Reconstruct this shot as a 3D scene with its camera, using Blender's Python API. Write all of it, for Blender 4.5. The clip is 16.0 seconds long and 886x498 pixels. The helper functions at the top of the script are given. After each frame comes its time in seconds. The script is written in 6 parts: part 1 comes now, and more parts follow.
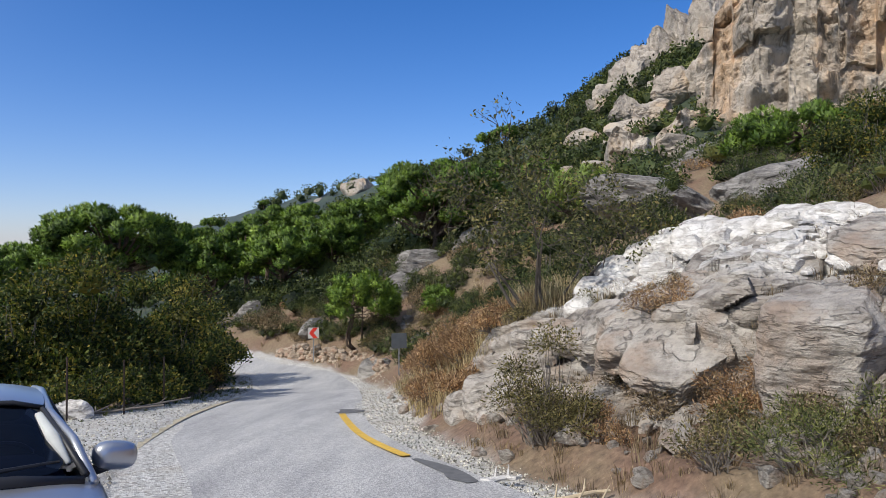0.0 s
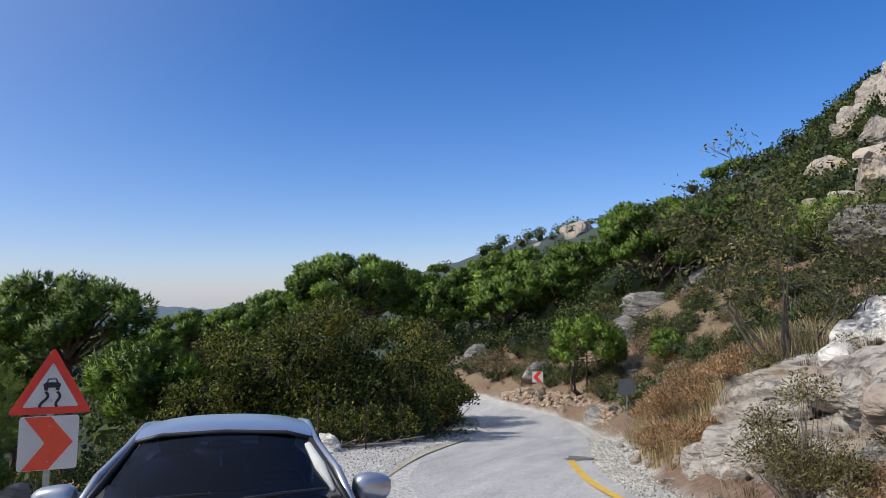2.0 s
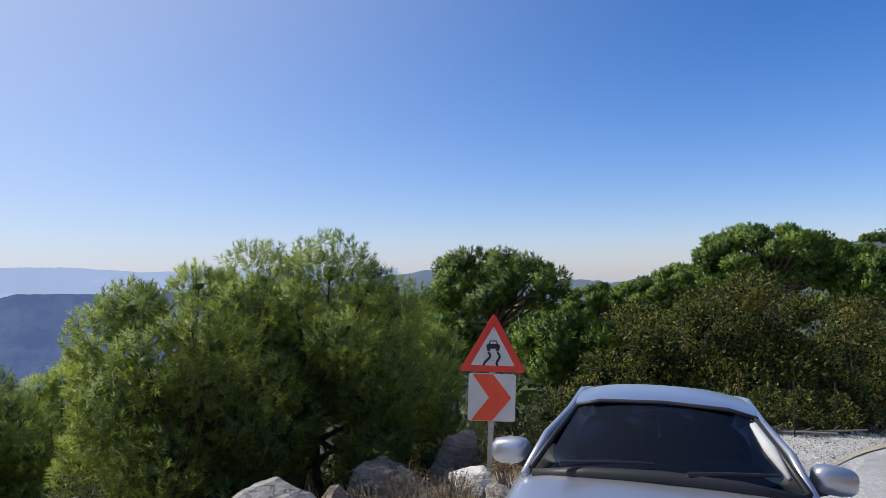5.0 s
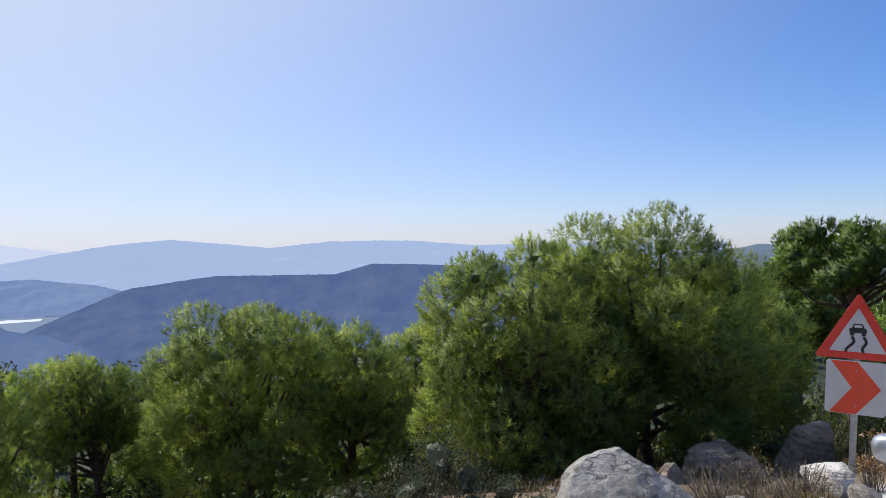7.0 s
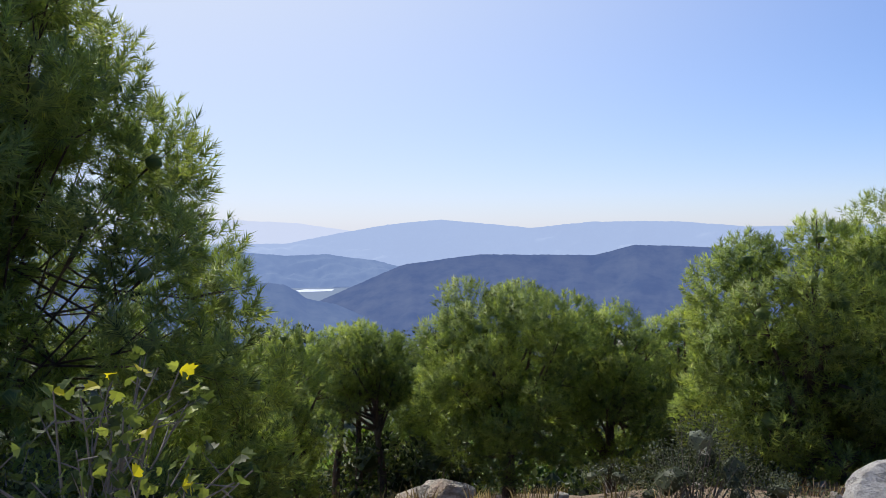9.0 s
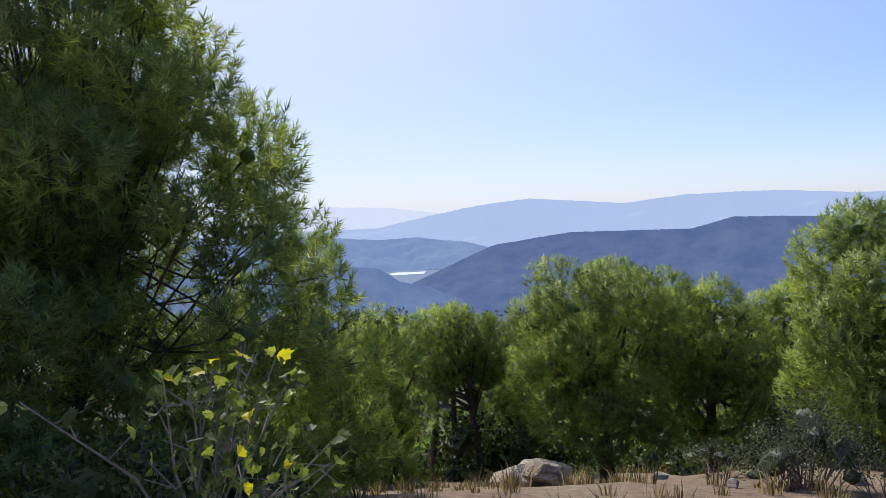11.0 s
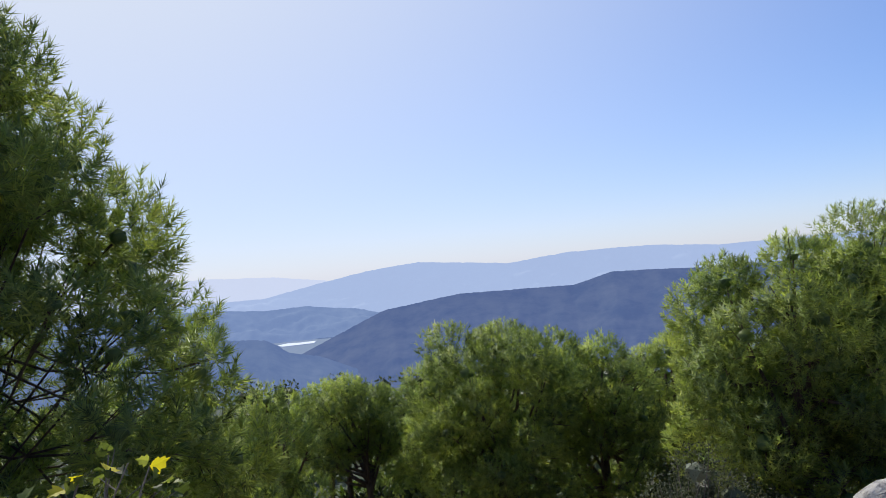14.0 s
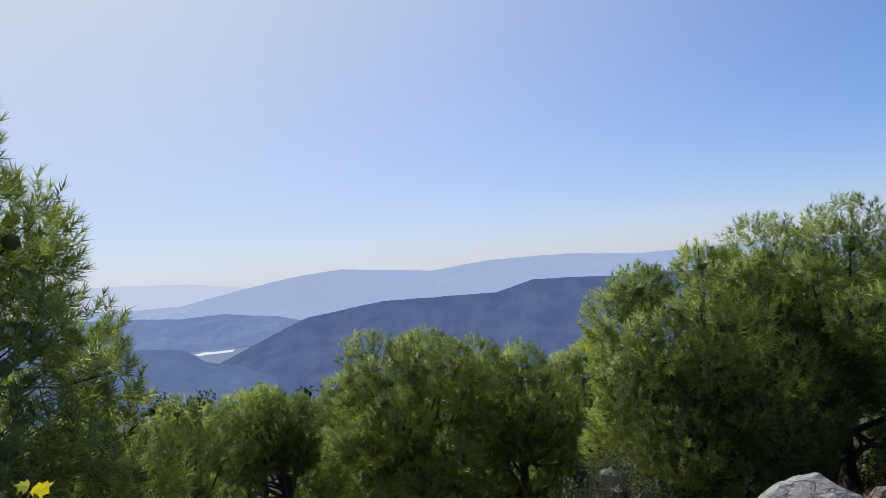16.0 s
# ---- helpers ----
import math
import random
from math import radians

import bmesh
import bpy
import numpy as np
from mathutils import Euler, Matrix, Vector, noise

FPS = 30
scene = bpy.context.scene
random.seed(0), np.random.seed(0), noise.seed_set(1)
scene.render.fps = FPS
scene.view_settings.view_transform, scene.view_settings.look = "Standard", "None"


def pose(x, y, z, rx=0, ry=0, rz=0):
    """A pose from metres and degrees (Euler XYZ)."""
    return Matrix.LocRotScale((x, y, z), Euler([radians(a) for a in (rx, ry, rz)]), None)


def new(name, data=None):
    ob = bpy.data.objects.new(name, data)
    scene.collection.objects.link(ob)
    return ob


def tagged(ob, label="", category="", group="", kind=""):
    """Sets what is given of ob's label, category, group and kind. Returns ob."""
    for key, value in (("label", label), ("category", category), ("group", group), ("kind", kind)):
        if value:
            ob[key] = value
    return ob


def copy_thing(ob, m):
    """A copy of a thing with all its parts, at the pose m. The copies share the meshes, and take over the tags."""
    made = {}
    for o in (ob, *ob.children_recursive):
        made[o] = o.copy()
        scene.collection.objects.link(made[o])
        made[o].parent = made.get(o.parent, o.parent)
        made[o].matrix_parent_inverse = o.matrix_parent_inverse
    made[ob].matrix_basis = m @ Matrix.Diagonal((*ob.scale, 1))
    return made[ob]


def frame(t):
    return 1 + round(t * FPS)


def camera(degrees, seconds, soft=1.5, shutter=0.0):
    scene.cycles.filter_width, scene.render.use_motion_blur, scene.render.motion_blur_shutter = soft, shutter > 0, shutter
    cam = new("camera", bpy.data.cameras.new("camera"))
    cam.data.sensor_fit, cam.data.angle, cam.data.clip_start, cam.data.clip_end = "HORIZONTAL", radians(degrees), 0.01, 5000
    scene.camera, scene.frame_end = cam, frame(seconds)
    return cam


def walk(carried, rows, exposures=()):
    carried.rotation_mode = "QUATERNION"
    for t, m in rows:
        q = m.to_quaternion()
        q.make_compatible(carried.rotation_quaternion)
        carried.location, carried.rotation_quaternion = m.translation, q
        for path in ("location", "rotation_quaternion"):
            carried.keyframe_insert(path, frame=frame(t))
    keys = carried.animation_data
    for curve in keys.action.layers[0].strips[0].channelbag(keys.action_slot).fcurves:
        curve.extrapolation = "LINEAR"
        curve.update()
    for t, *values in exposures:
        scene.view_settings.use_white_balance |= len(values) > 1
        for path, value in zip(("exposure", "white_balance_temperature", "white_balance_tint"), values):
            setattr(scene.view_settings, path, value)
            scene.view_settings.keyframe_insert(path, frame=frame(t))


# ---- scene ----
cam = camera(63.0, 16.0, 0.8)
PATH = (
    (0.0, pose(0.292, 0.155, 1.717, 89.80, 0.00, 0.00)),
    (0.5, pose(0.301, 0.116, 1.719, 89.93, 0.50, 4.17)),
    (1.0, pose(0.310, 0.107, 1.727, 90.32, 1.98, 8.28)),
    (1.5, pose(0.316, 0.100, 1.724, 90.52, 1.55, 11.88)),
    (2.0, pose(0.191, 0.097, 1.713, 93.37, 0.72, 17.31)),
    (2.5, pose(0.146, 0.115, 1.734, 93.73, 0.27, 22.12)),
    (3.0, pose(0.039, 0.100, 1.683, 94.25, 3.54, 26.87)),
    (3.5, pose(-0.038, 0.140, 1.706, 92.53, 2.34, 30.92)),
    (3.6, pose(-0.038, 0.143, 1.703, 92.48, 2.37, 34.29)),
    (3.7, pose(-0.038, 0.144, 1.701, 92.47, 2.39, 35.65)),
    (3.8, pose(-0.038, 0.147, 1.699, 92.43, 2.41, 38.16)),
    (3.9, pose(-0.038, 0.151, 1.695, 92.36, 2.46, 42.54)),
    (4.0, pose(-0.038, 0.152, 1.693, 92.34, 2.48, 44.19)),
    (4.2, pose(-0.039, 0.157, 1.689, 92.12, 1.51, 44.24)),
    (6.3, pose(-0.086, -0.038, 1.686, 89.88, 1.01, 63.94)),
    (6.5, pose(-0.101, -0.040, 1.686, 89.38, 0.94, 66.96)),
    (7.0, pose(-0.098, -0.075, 1.685, 89.81, 0.45, 73.42)),
    (7.5, pose(-0.047, -0.102, 1.685, 90.45, 0.64, 80.15)),
    (8.0, pose(-0.091, -0.091, 1.664, 89.59, -0.21, 84.05)),
    (8.5, pose(-0.047, -0.091, 1.651, 90.77, -1.03, 89.42)),
    (9.0, pose(-0.036, -0.082, 1.652, 88.33, 0.02, 93.83)),
    (9.5, pose(-0.049, -0.083, 1.655, 88.55, 1.28, 94.58)),
    (10.0, pose(-0.033, -0.080, 1.657, 88.00, 1.69, 97.90)),
    (10.2, pose(-0.022, -0.079, 1.657, 87.82, 1.58, 99.52)),
    (12.3, pose(-0.061, -0.020, 1.688, 86.63, 2.56, 101.23)),
    (12.5, pose(-0.063, -0.020, 1.697, 87.45, 1.94, 99.34)),
    (13.0, pose(-0.102, -0.032, 1.727, 90.07, 2.62, 94.63)),
    (13.5, pose(-0.118, -0.046, 1.733, 91.40, 3.43, 91.46)),
    (14.0, pose(-0.123, -0.060, 1.736, 91.54, 4.69, 92.08)),
    (14.5, pose(-0.163, -0.039, 1.729, 89.82, 3.74, 88.93)),
    (15.0, pose(-0.193, -0.012, 1.720, 90.20, 3.55, 89.35)),
    (15.5, pose(-0.223, -0.009, 1.726, 90.60, 4.13, 87.71)),
    (16.0, pose(-0.205, -0.015, 1.741, 91.64, 4.49, 86.00)),
)
walk(cam, PATH, [(0.0, 0.0), (4.2, 0.0), (6.3, 0.08), (9.0, 0.15), (10.2, 0.2), (12.5, 0.28), (14.0, 0.12), (16.0, -0.06)])

# world, sun, exposure
SUN_AZ, SUN_EL = 126.0, 44.0      # bearing anticlockwise from +y, height
TO_SUN = Vector((-math.sin(radians(SUN_AZ)) * math.cos(radians(SUN_EL)),
                 math.cos(radians(SUN_AZ)) * math.cos(radians(SUN_EL)), math.sin(radians(SUN_EL))))
world = bpy.data.worlds.new("sky")
scene.world = world
world.use_nodes = True
_nt = world.node_tree
_sky = _nt.nodes.new("ShaderNodeTexSky")
_sky.sky_type = "NISHITA"
_sky.sun_disc = False
_sky.sun_elevation = radians(SUN_EL)
_sky.sun_rotation = radians(-SUN_AZ)
_sky.altitude = 900
_sky.air_density = 1.0
_sky.dust_density = 0.5
_sky.ozone_density = 4.0
_tint = _nt.nodes.new("ShaderNodeMix")
_tint.data_type, _tint.blend_type = "RGBA", "MULTIPLY"
_tint.inputs[0].default_value = 1.0
_tint.inputs[7].default_value = (0.955, 0.91, 1.14, 1)
_hue = _nt.nodes.new("ShaderNodeHueSaturation")
_hue.inputs["Saturation"].default_value = 1.3
_nt.links.new(_sky.outputs[0], _hue.inputs["Color"])
_nt.links.new(_hue.outputs[0], _tint.inputs[6])


def _math(op, a, b=None):
    n = _nt.nodes.new("ShaderNodeMath")
    n.operation = op
    for k, v in enumerate((a, b)):
        if v is None:
            continue
        if isinstance(v, (int, float)):
            n.inputs[k].default_value = v
        else:
            _nt.links.new(v, n.inputs[k])
    return n.outputs[0]


# autumn haze: pale air low over the horizon and in a wide bright field round the sun
_tc = _nt.nodes.new("ShaderNodeTexCoord")
_sep = _nt.nodes.new("ShaderNodeSeparateXYZ")
_nt.links.new(_tc.outputs["Generated"], _sep.inputs[0])
_dot = _nt.nodes.new("ShaderNodeVectorMath")
_dot.operation = "DOT_PRODUCT"
_nt.links.new(_tc.outputs["Generated"], _dot.inputs[0])
_dot.inputs[1].default_value = tuple(TO_SUN)
_low = _math("POWER", _math("SUBTRACT", 1.0, _math("MAXIMUM", _math("MINIMUM", _math("ABSOLUTE", _sep.outputs["Z"]), 1.0), 0.0)), 7.0)
_near = _math("POWER", _math("MAXIMUM", _dot.outputs["Value"], 0.0), 2.0)
_veil = _nt.nodes.new("ShaderNodeMix")
_veil.data_type = "RGBA"
_nt.links.new(_math("MULTIPLY", _low, _math("ADD", _math("MULTIPLY", _dot.outputs["Value"], 0.42), 0.34)), _veil.inputs[0])
_nt.links.new(_tint.outputs[2], _veil.inputs[6])
_veil.inputs[7].default_value = (3.7, 4.4, 5.8, 1)
_haze = _nt.nodes.new("ShaderNodeMix")
_haze.data_type = "RGBA"
_nt.links.new(_math("MINIMUM", _math("MULTIPLY", _near, 1.1), 0.97), _haze.inputs[0])
_nt.links.new(_veil.outputs[2], _haze.inputs[6])
_haze.inputs[7].default_value = (5.35, 5.8, 6.6, 1)
_nt.links.new(_haze.outputs[2], _nt.nodes["Background"].inputs[0])
_nt.nodes["Background"].inputs[1].default_value = 0.125
sun_data = bpy.data.lights.new("sun", "SUN")
sun_data.energy, sun_data.angle, sun_data.color = 4.0, radians(0.53), (1.0, 0.94, 0.86)
sun = new("sun", sun_data)
sun.matrix_basis = Matrix.Translation(TO_SUN * 60) @ TO_SUN.to_track_quat("Z", "Y").to_matrix().to_4x4()

# ---- materials ----
def material(name, rough=0.8, metal=0.0):
    m = bpy.data.materials.new(name)
    m.use_nodes = True
    b = m.node_tree.nodes["Principled BSDF"]
    b.inputs["Roughness"].default_value = rough
    b.inputs["Metallic"].default_value = metal
    return m, m.node_tree, b


def node(nt, kind, **values):
    n = nt.nodes.new(kind)
    for key, v in values.items():
        n.inputs[key].default_value = v
    return n


def ramp(nt, fac, stops):
    r = nt.nodes.new("ShaderNodeValToRGB")
    e = r.color_ramp.elements
    while len(e) < len(stops):
        e.new(0.5)
    for k, (pos, col) in enumerate(stops):
        e[k].position = pos
        e[k].color = (*col, 1)
    nt.links.new(fac, r.inputs[0])
    return r.outputs[0]


def coords(nt, space="Object", scale=(1, 1, 1)):
    c = nt.nodes.new("ShaderNodeTexCoord")
    mp = nt.nodes.new("ShaderNodeMapping")
    mp.inputs["Scale"].default_value = scale
    nt.links.new(c.outputs[space], mp.inputs[0])
    return mp.outputs[0]


def noise_tex(nt, vec, scale, detail=6, rough=0.6):
    n = node(nt, "ShaderNodeTexNoise", Scale=scale, Detail=detail, Roughness=rough)
    nt.links.new(vec, n.inputs["Vector"])
    return n.outputs["Fac"]


def mix(nt, fac, a, b, mode="MIX"):
    n = nt.nodes.new("ShaderNodeMix")
    n.data_type, n.blend_type = "RGBA", mode
    for sock, v in ((0, fac), (6, a), (7, b)):
        if isinstance(v, (int, float)):
            n.inputs[sock].default_value = v
        elif isinstance(v, tuple):
            n.inputs[sock].default_value = (*v, 1)
        else:
            nt.links.new(v, n.inputs[sock])
    return n.outputs[2]


def bump(nt, bsdf, height, strength=0.5, dist=0.02):
    n = node(nt, "ShaderNodeBump", Strength=strength, Distance=dist)
    nt.links.new(height, n.inputs["Height"])
    nt.links.new(n.outputs[0], bsdf.inputs["Normal"])


def attr(nt, name):
    a = nt.nodes.new("ShaderNodeAttribute")
    a.attribute_name = name
    return a.outputs["Fac"]


def plain(name, col, rough=0.6, metal=0.0, spread=0.12, scale=6.0):
    m, nt, b = material(name, rough, metal)
    n = noise_tex(nt, coords(nt), scale)
    lo, hi = tuple(c * (1 - spread) for c in col), tuple(min(1, c * (1 + spread)) for c in col)
    nt.links.new(ramp(nt, n, [(0.3, lo), (0.7, hi)]), b.inputs["Base Color"])
    return m


def foliage(name, dark, light, patch=0.6, translucent=0.35, tint=None):
    """Leaves: every leaf its own shade, larger patches lighter or darker, some light let through."""
    m, nt, b = material(name, 0.55)
    g = nt.nodes.new("ShaderNodeNewGeometry")
    n = noise_tex(nt, coords(nt), patch, 3)
    leaf = ramp(nt, g.outputs["Random Per Island"], [(0.0, tuple(0.4 * c for c in dark)), (0.35, dark), (0.7, light), (1.0, tuple(1.15 * c for c in (tint or light)))])
    shade = ramp(nt, n, [(0.3, (0.55, 0.6, 0.58)), (0.7, (1.3, 1.25, 1.1))])
    col = mix(nt, 1.0, leaf, shade, "MULTIPLY")
    nt.links.new(col, b.inputs["Base Color"])
    b.inputs["Specular IOR Level"].default_value = 0.3
    tr = nt.nodes.new("ShaderNodeBsdfTranslucent")
    nt.links.new(mix(nt, 1.0, col, (1.25, 1.25, 0.6), "MULTIPLY"), tr.inputs[0])
    ms = nt.nodes.new("ShaderNodeMixShader")
    ms.inputs[0].default_value = translucent
    nt.links.new(b.outputs[0], ms.inputs[1])
    nt.links.new(tr.outputs[0], ms.inputs[2])
    nt.links.new(ms.outputs[0], nt.nodes["Material Output"].inputs[0])
    return m


def needles(name, old, young, translucent=0.35):
    """Pine needles: each shoot has its own age, from dark old ones to fresh yellow-green tips; each needle differs a little."""
    m, nt, b = material(name, 0.5)
    g = nt.nodes.new("ShaderNodeNewGeometry")
    mid = tuple(0.5 * (p + q) for p, q in zip(old, young))
    col = ramp(nt, attr(nt, "shade"), [(0.0, tuple(0.35 * c for c in old)), (0.25, old), (0.6, mid), (1.0, young)])
    each = ramp(nt, g.outputs["Random Per Island"], [(0.0, (0.72, 0.74, 0.7)), (0.85, (1.12, 1.1, 1.0)), (1.0, (1.5, 1.3, 0.95))])
    patch = ramp(nt, noise_tex(nt, coords(nt), 0.7, 3), [(0.3, (0.75, 0.82, 0.85)), (0.7, (1.2, 1.12, 0.95))])
    col = mix(nt, 1.0, mix(nt, 1.0, col, each, "MULTIPLY"), patch, "MULTIPLY")
    nt.links.new(col, b.inputs["Base Color"])
    b.inputs["Specular IOR Level"].default_value = 0.35
    tr = nt.nodes.new("ShaderNodeBsdfTranslucent")
    nt.links.new(mix(nt, 1.0, col, (1.2, 1.2, 0.6), "MULTIPLY"), tr.inputs[0])
    ms = nt.nodes.new("ShaderNodeMixShader")
    ms.inputs[0].default_value = translucent
    nt.links.new(b.outputs[0], ms.inputs[1])
    nt.links.new(tr.outputs[0], ms.inputs[2])
    nt.links.new(ms.outputs[0], nt.nodes["Material Output"].inputs[0])
    return m


def stone(name, base, dark, light, band=(1.2, 1.2, 5.0), streak=None, scale=1.0, lift=0.5, pale=False):
    """Layered rock: bands along the bedding, lichen stains, cracks and grain."""
    m, nt, b = material(name, 0.9)
    v = coords(nt, scale=band)
    w = noise_tex(nt, v, 1.3 * scale, 8, 0.62)
    col = ramp(nt, w, [(0.25, dark), (0.45, base), (0.7, light)])
    spots = noise_tex(nt, coords(nt), 2.2 * scale, 9, 0.7)
    col = mix(nt, ramp(nt, spots, [(0.5, (0, 0, 0)), (0.68, (0.75, 0.75, 0.75))]), col, dark)
    if streak:
        s = noise_tex(nt, coords(nt, scale=(1, 1, 0.22)), 0.8 * scale, 5, 0.6)
        col = mix(nt, ramp(nt, s, [(0.5, (0, 0, 0)), (0.66, (0.9, 0.9, 0.9))]), col, streak)
    if pale:
        pw = ramp(nt, noise_tex(nt, coords(nt), 1.7, 8, 0.7), [(0.3, (0.46, 0.41, 0.36)), (0.46, (0.70, 0.675, 0.64)), (0.75, (0.83, 0.82, 0.80))])
        col = mix(nt, attr(nt, "pale"), col, pw)
        earth = ramp(nt, noise_tex(nt, coords(nt), 7, 8, 0.7), [(0.3, (0.10, 0.06, 0.04)), (0.55, (0.24, 0.15, 0.095)), (0.75, (0.38, 0.27, 0.17))])
        col = mix(nt, attr(nt, "earth"), col, earth)
    crk = noise_tex(nt, coords(nt, scale=(band[0] * 0.8, band[1] * 0.8, band[2] * 0.6)), 1.1 * scale, 7, 0.55)
    cr = ramp(nt, crk, [(0.485, (1, 1, 1)), (0.5, (0.3, 0.28, 0.26)), (0.515, (1, 1, 1))])
    col = mix(nt, 0.45, col, mix(nt, 1.0, col, cr, "MULTIPLY"))
    col = mix(nt, 0.8, col, mix(nt, 1.0, col, ramp(nt, noise_tex(nt, coords(nt, scale=band), 6.0 * scale, 6, 0.7), [(0.32, (0.55, 0.53, 0.5)), (0.5, (1, 1, 1)), (0.7, (1.15, 1.14, 1.12))]), "MULTIPLY"))
    nt.links.new(col, b.inputs["Base Color"])
    fine = noise_tex(nt, coords(nt), 14 * scale, 8, 0.7)
    h = nt.nodes.new("ShaderNodeMath")
    h.operation = "ADD"
    nt.links.new(w, h.inputs[0])
    nt.links.new(fine, h.inputs[1])
    h2 = nt.nodes.new("ShaderNodeMath")
    h2.operation = "ADD"
    nt.links.new(h.outputs[0], h2.inputs[0])
    nt.links.new(cr, h2.inputs[1])
    bump(nt, b, h2.outputs[0], lift, 0.12 / scale)
    return m


def ground_material():
    m, nt, b = material("ground", 0.95)
    v = coords(nt)
    big = noise_tex(nt, v, 0.35, 6)
    fine = noise_tex(nt, v, 9, 9, 0.7)
    soil = ramp(nt, fine, [(0.3, (0.085, 0.055, 0.038)), (0.55, (0.20, 0.125, 0.085)), (0.75, (0.31, 0.21, 0.145))])
    straw = ramp(nt, fine, [(0.3, (0.11, 0.08, 0.05)), (0.6, (0.25, 0.19, 0.12)), (0.8, (0.40, 0.32, 0.21))])
    earth = mix(nt, ramp(nt, big, [(0.42, (0, 0, 0)), (0.58, (1, 1, 1))]), soil, straw)
    scrub = ramp(nt, noise_tex(nt, v, 0.12, 9, 0.7), [(0.35, (0.02, 0.032, 0.016)), (0.55, (0.042, 0.06, 0.027)), (0.7, (0.10, 0.085, 0.055))])
    col = mix(nt, attr(nt, "far"), earth, scrub)
    peb = node(nt, "ShaderNodeTexVoronoi", Scale=24.0)
    nt.links.new(v, peb.inputs["Vector"])
    grit = ramp(nt, peb.outputs["Color"], [(0.1, (0.26, 0.25, 0.23)), (0.5, (0.50, 0.49, 0.46)), (0.95, (0.72, 0.71, 0.68))])
    grit = mix(nt, ramp(nt, noise_tex(nt, v, 0.9, 6), [(0.5, (0, 0, 0)), (0.75, (0.5, 0.5, 0.5))]), grit, (0.36, 0.30, 0.22))
    col = mix(nt, attr(nt, "gravel"), col, grit)
    nt.links.new(col, b.inputs["Base Color"])
    # air haze over the far ground, painted as blue emission that grows with distance
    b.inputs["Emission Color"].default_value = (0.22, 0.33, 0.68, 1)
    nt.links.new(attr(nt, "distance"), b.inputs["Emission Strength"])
    bump(nt, b, fine, 0.8, 0.05)
    return m


def asphalt_material():
    m, nt, b = material("asphalt", 0.9)
    v = coords(nt)
    chips = node(nt, "ShaderNodeTexVoronoi", Scale=60.0)
    nt.links.new(v, chips.inputs["Vector"])
    grain = ramp(nt, chips.outputs["Color"], [(0.0, (0.22, 0.22, 0.22)), (0.5, (0.42, 0.415, 0.405)), (1.0, (0.68, 0.67, 0.645))])
    wear = noise_tex(nt, coords(nt, scale=(1.6, 0.22, 1)), 0.9, 7, 0.65)
    col = mix(nt, 1.0, grain, ramp(nt, wear, [(0.3, (0.72, 0.72, 0.74)), (0.55, (1, 1, 1)), (0.75, (1.2, 1.19, 1.16))]), "MULTIPLY")
    nt.links.new(col, b.inputs["Base Color"])
    bump(nt, b, chips.outputs["Distance"], 0.5, 0.01)
    return m


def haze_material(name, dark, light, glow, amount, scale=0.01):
    """Far hills behind kilometres of lit air: the haze is painted on as emission."""
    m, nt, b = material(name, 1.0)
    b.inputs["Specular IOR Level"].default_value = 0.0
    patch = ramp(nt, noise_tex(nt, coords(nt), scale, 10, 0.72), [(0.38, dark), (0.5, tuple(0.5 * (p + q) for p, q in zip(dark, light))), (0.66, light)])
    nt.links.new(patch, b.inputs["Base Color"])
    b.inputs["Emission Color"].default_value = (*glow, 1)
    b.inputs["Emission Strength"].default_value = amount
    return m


M_GROUND = ground_material()
M_ASPHALT = asphalt_material()
M_PINE_NEAR = needles("pine_needles_near", (0.18, 0.255, 0.115), (0.47, 0.585, 0.19), 0.5)
M_PINE = needles("pine_needles", (0.05, 0.10, 0.02), (0.23, 0.37, 0.06), 0.2)
M_PINE_YOUNG = needles("young_pine_needles", (0.09, 0.17, 0.03), (0.33, 0.48, 0.09), 0.25)
M_SCRUB = foliage("scrub_leaves", (0.04, 0.06, 0.024), (0.10, 0.135, 0.048), 0.15, 0.3, (0.16, 0.17, 0.06))
M_THICKET = foliage("thicket_leaves", (0.04, 0.06, 0.018), (0.115, 0.155, 0.04), 0.5, 0.35, (0.33, 0.26, 0.06))
M_RUSSET = foliage("russet_leaves", (0.08, 0.05, 0.02), (0.19, 0.11, 0.035), 0.8, 0.3, (0.28, 0.2, 0.05))
M_OLIVE = foliage("grey_green_leaves", (0.05, 0.065, 0.04), (0.13, 0.15, 0.1), 1.5, 0.25, (0.2, 0.22, 0.16))
M_DRY = foliage("dry_stalks", (0.27, 0.15, 0.09), (0.52, 0.33, 0.205), 1.0, 0.3, (0.66, 0.48, 0.33))
M_STRAW = foliage("straw_grass", (0.35, 0.27, 0.175), (0.58, 0.47, 0.325), 1.0, 0.35, (0.70, 0.61, 0.46))
M_WEED = foliage("brown_weeds", (0.15, 0.105, 0.07), (0.32, 0.24, 0.165), 1.2, 0.3, (0.46, 0.38, 0.28))
M_WILLOW = foliage("narrow_leaves", (0.09, 0.105, 0.04), (0.22, 0.25, 0.10), 1.5, 0.4, (0.36, 0.36, 0.16))
M_FIGLEAF = foliage("sparse_dark_leaves", (0.06, 0.07, 0.03), (0.14, 0.15, 0.06), 1.5, 0.3, (0.24, 0.2, 0.09))
M_YELLOW = foliage("yellow_leaves", (0.45, 0.4, 0.02), (0.75, 0.66, 0.04), 3, 0.45, (0.55, 0.6, 0.06))
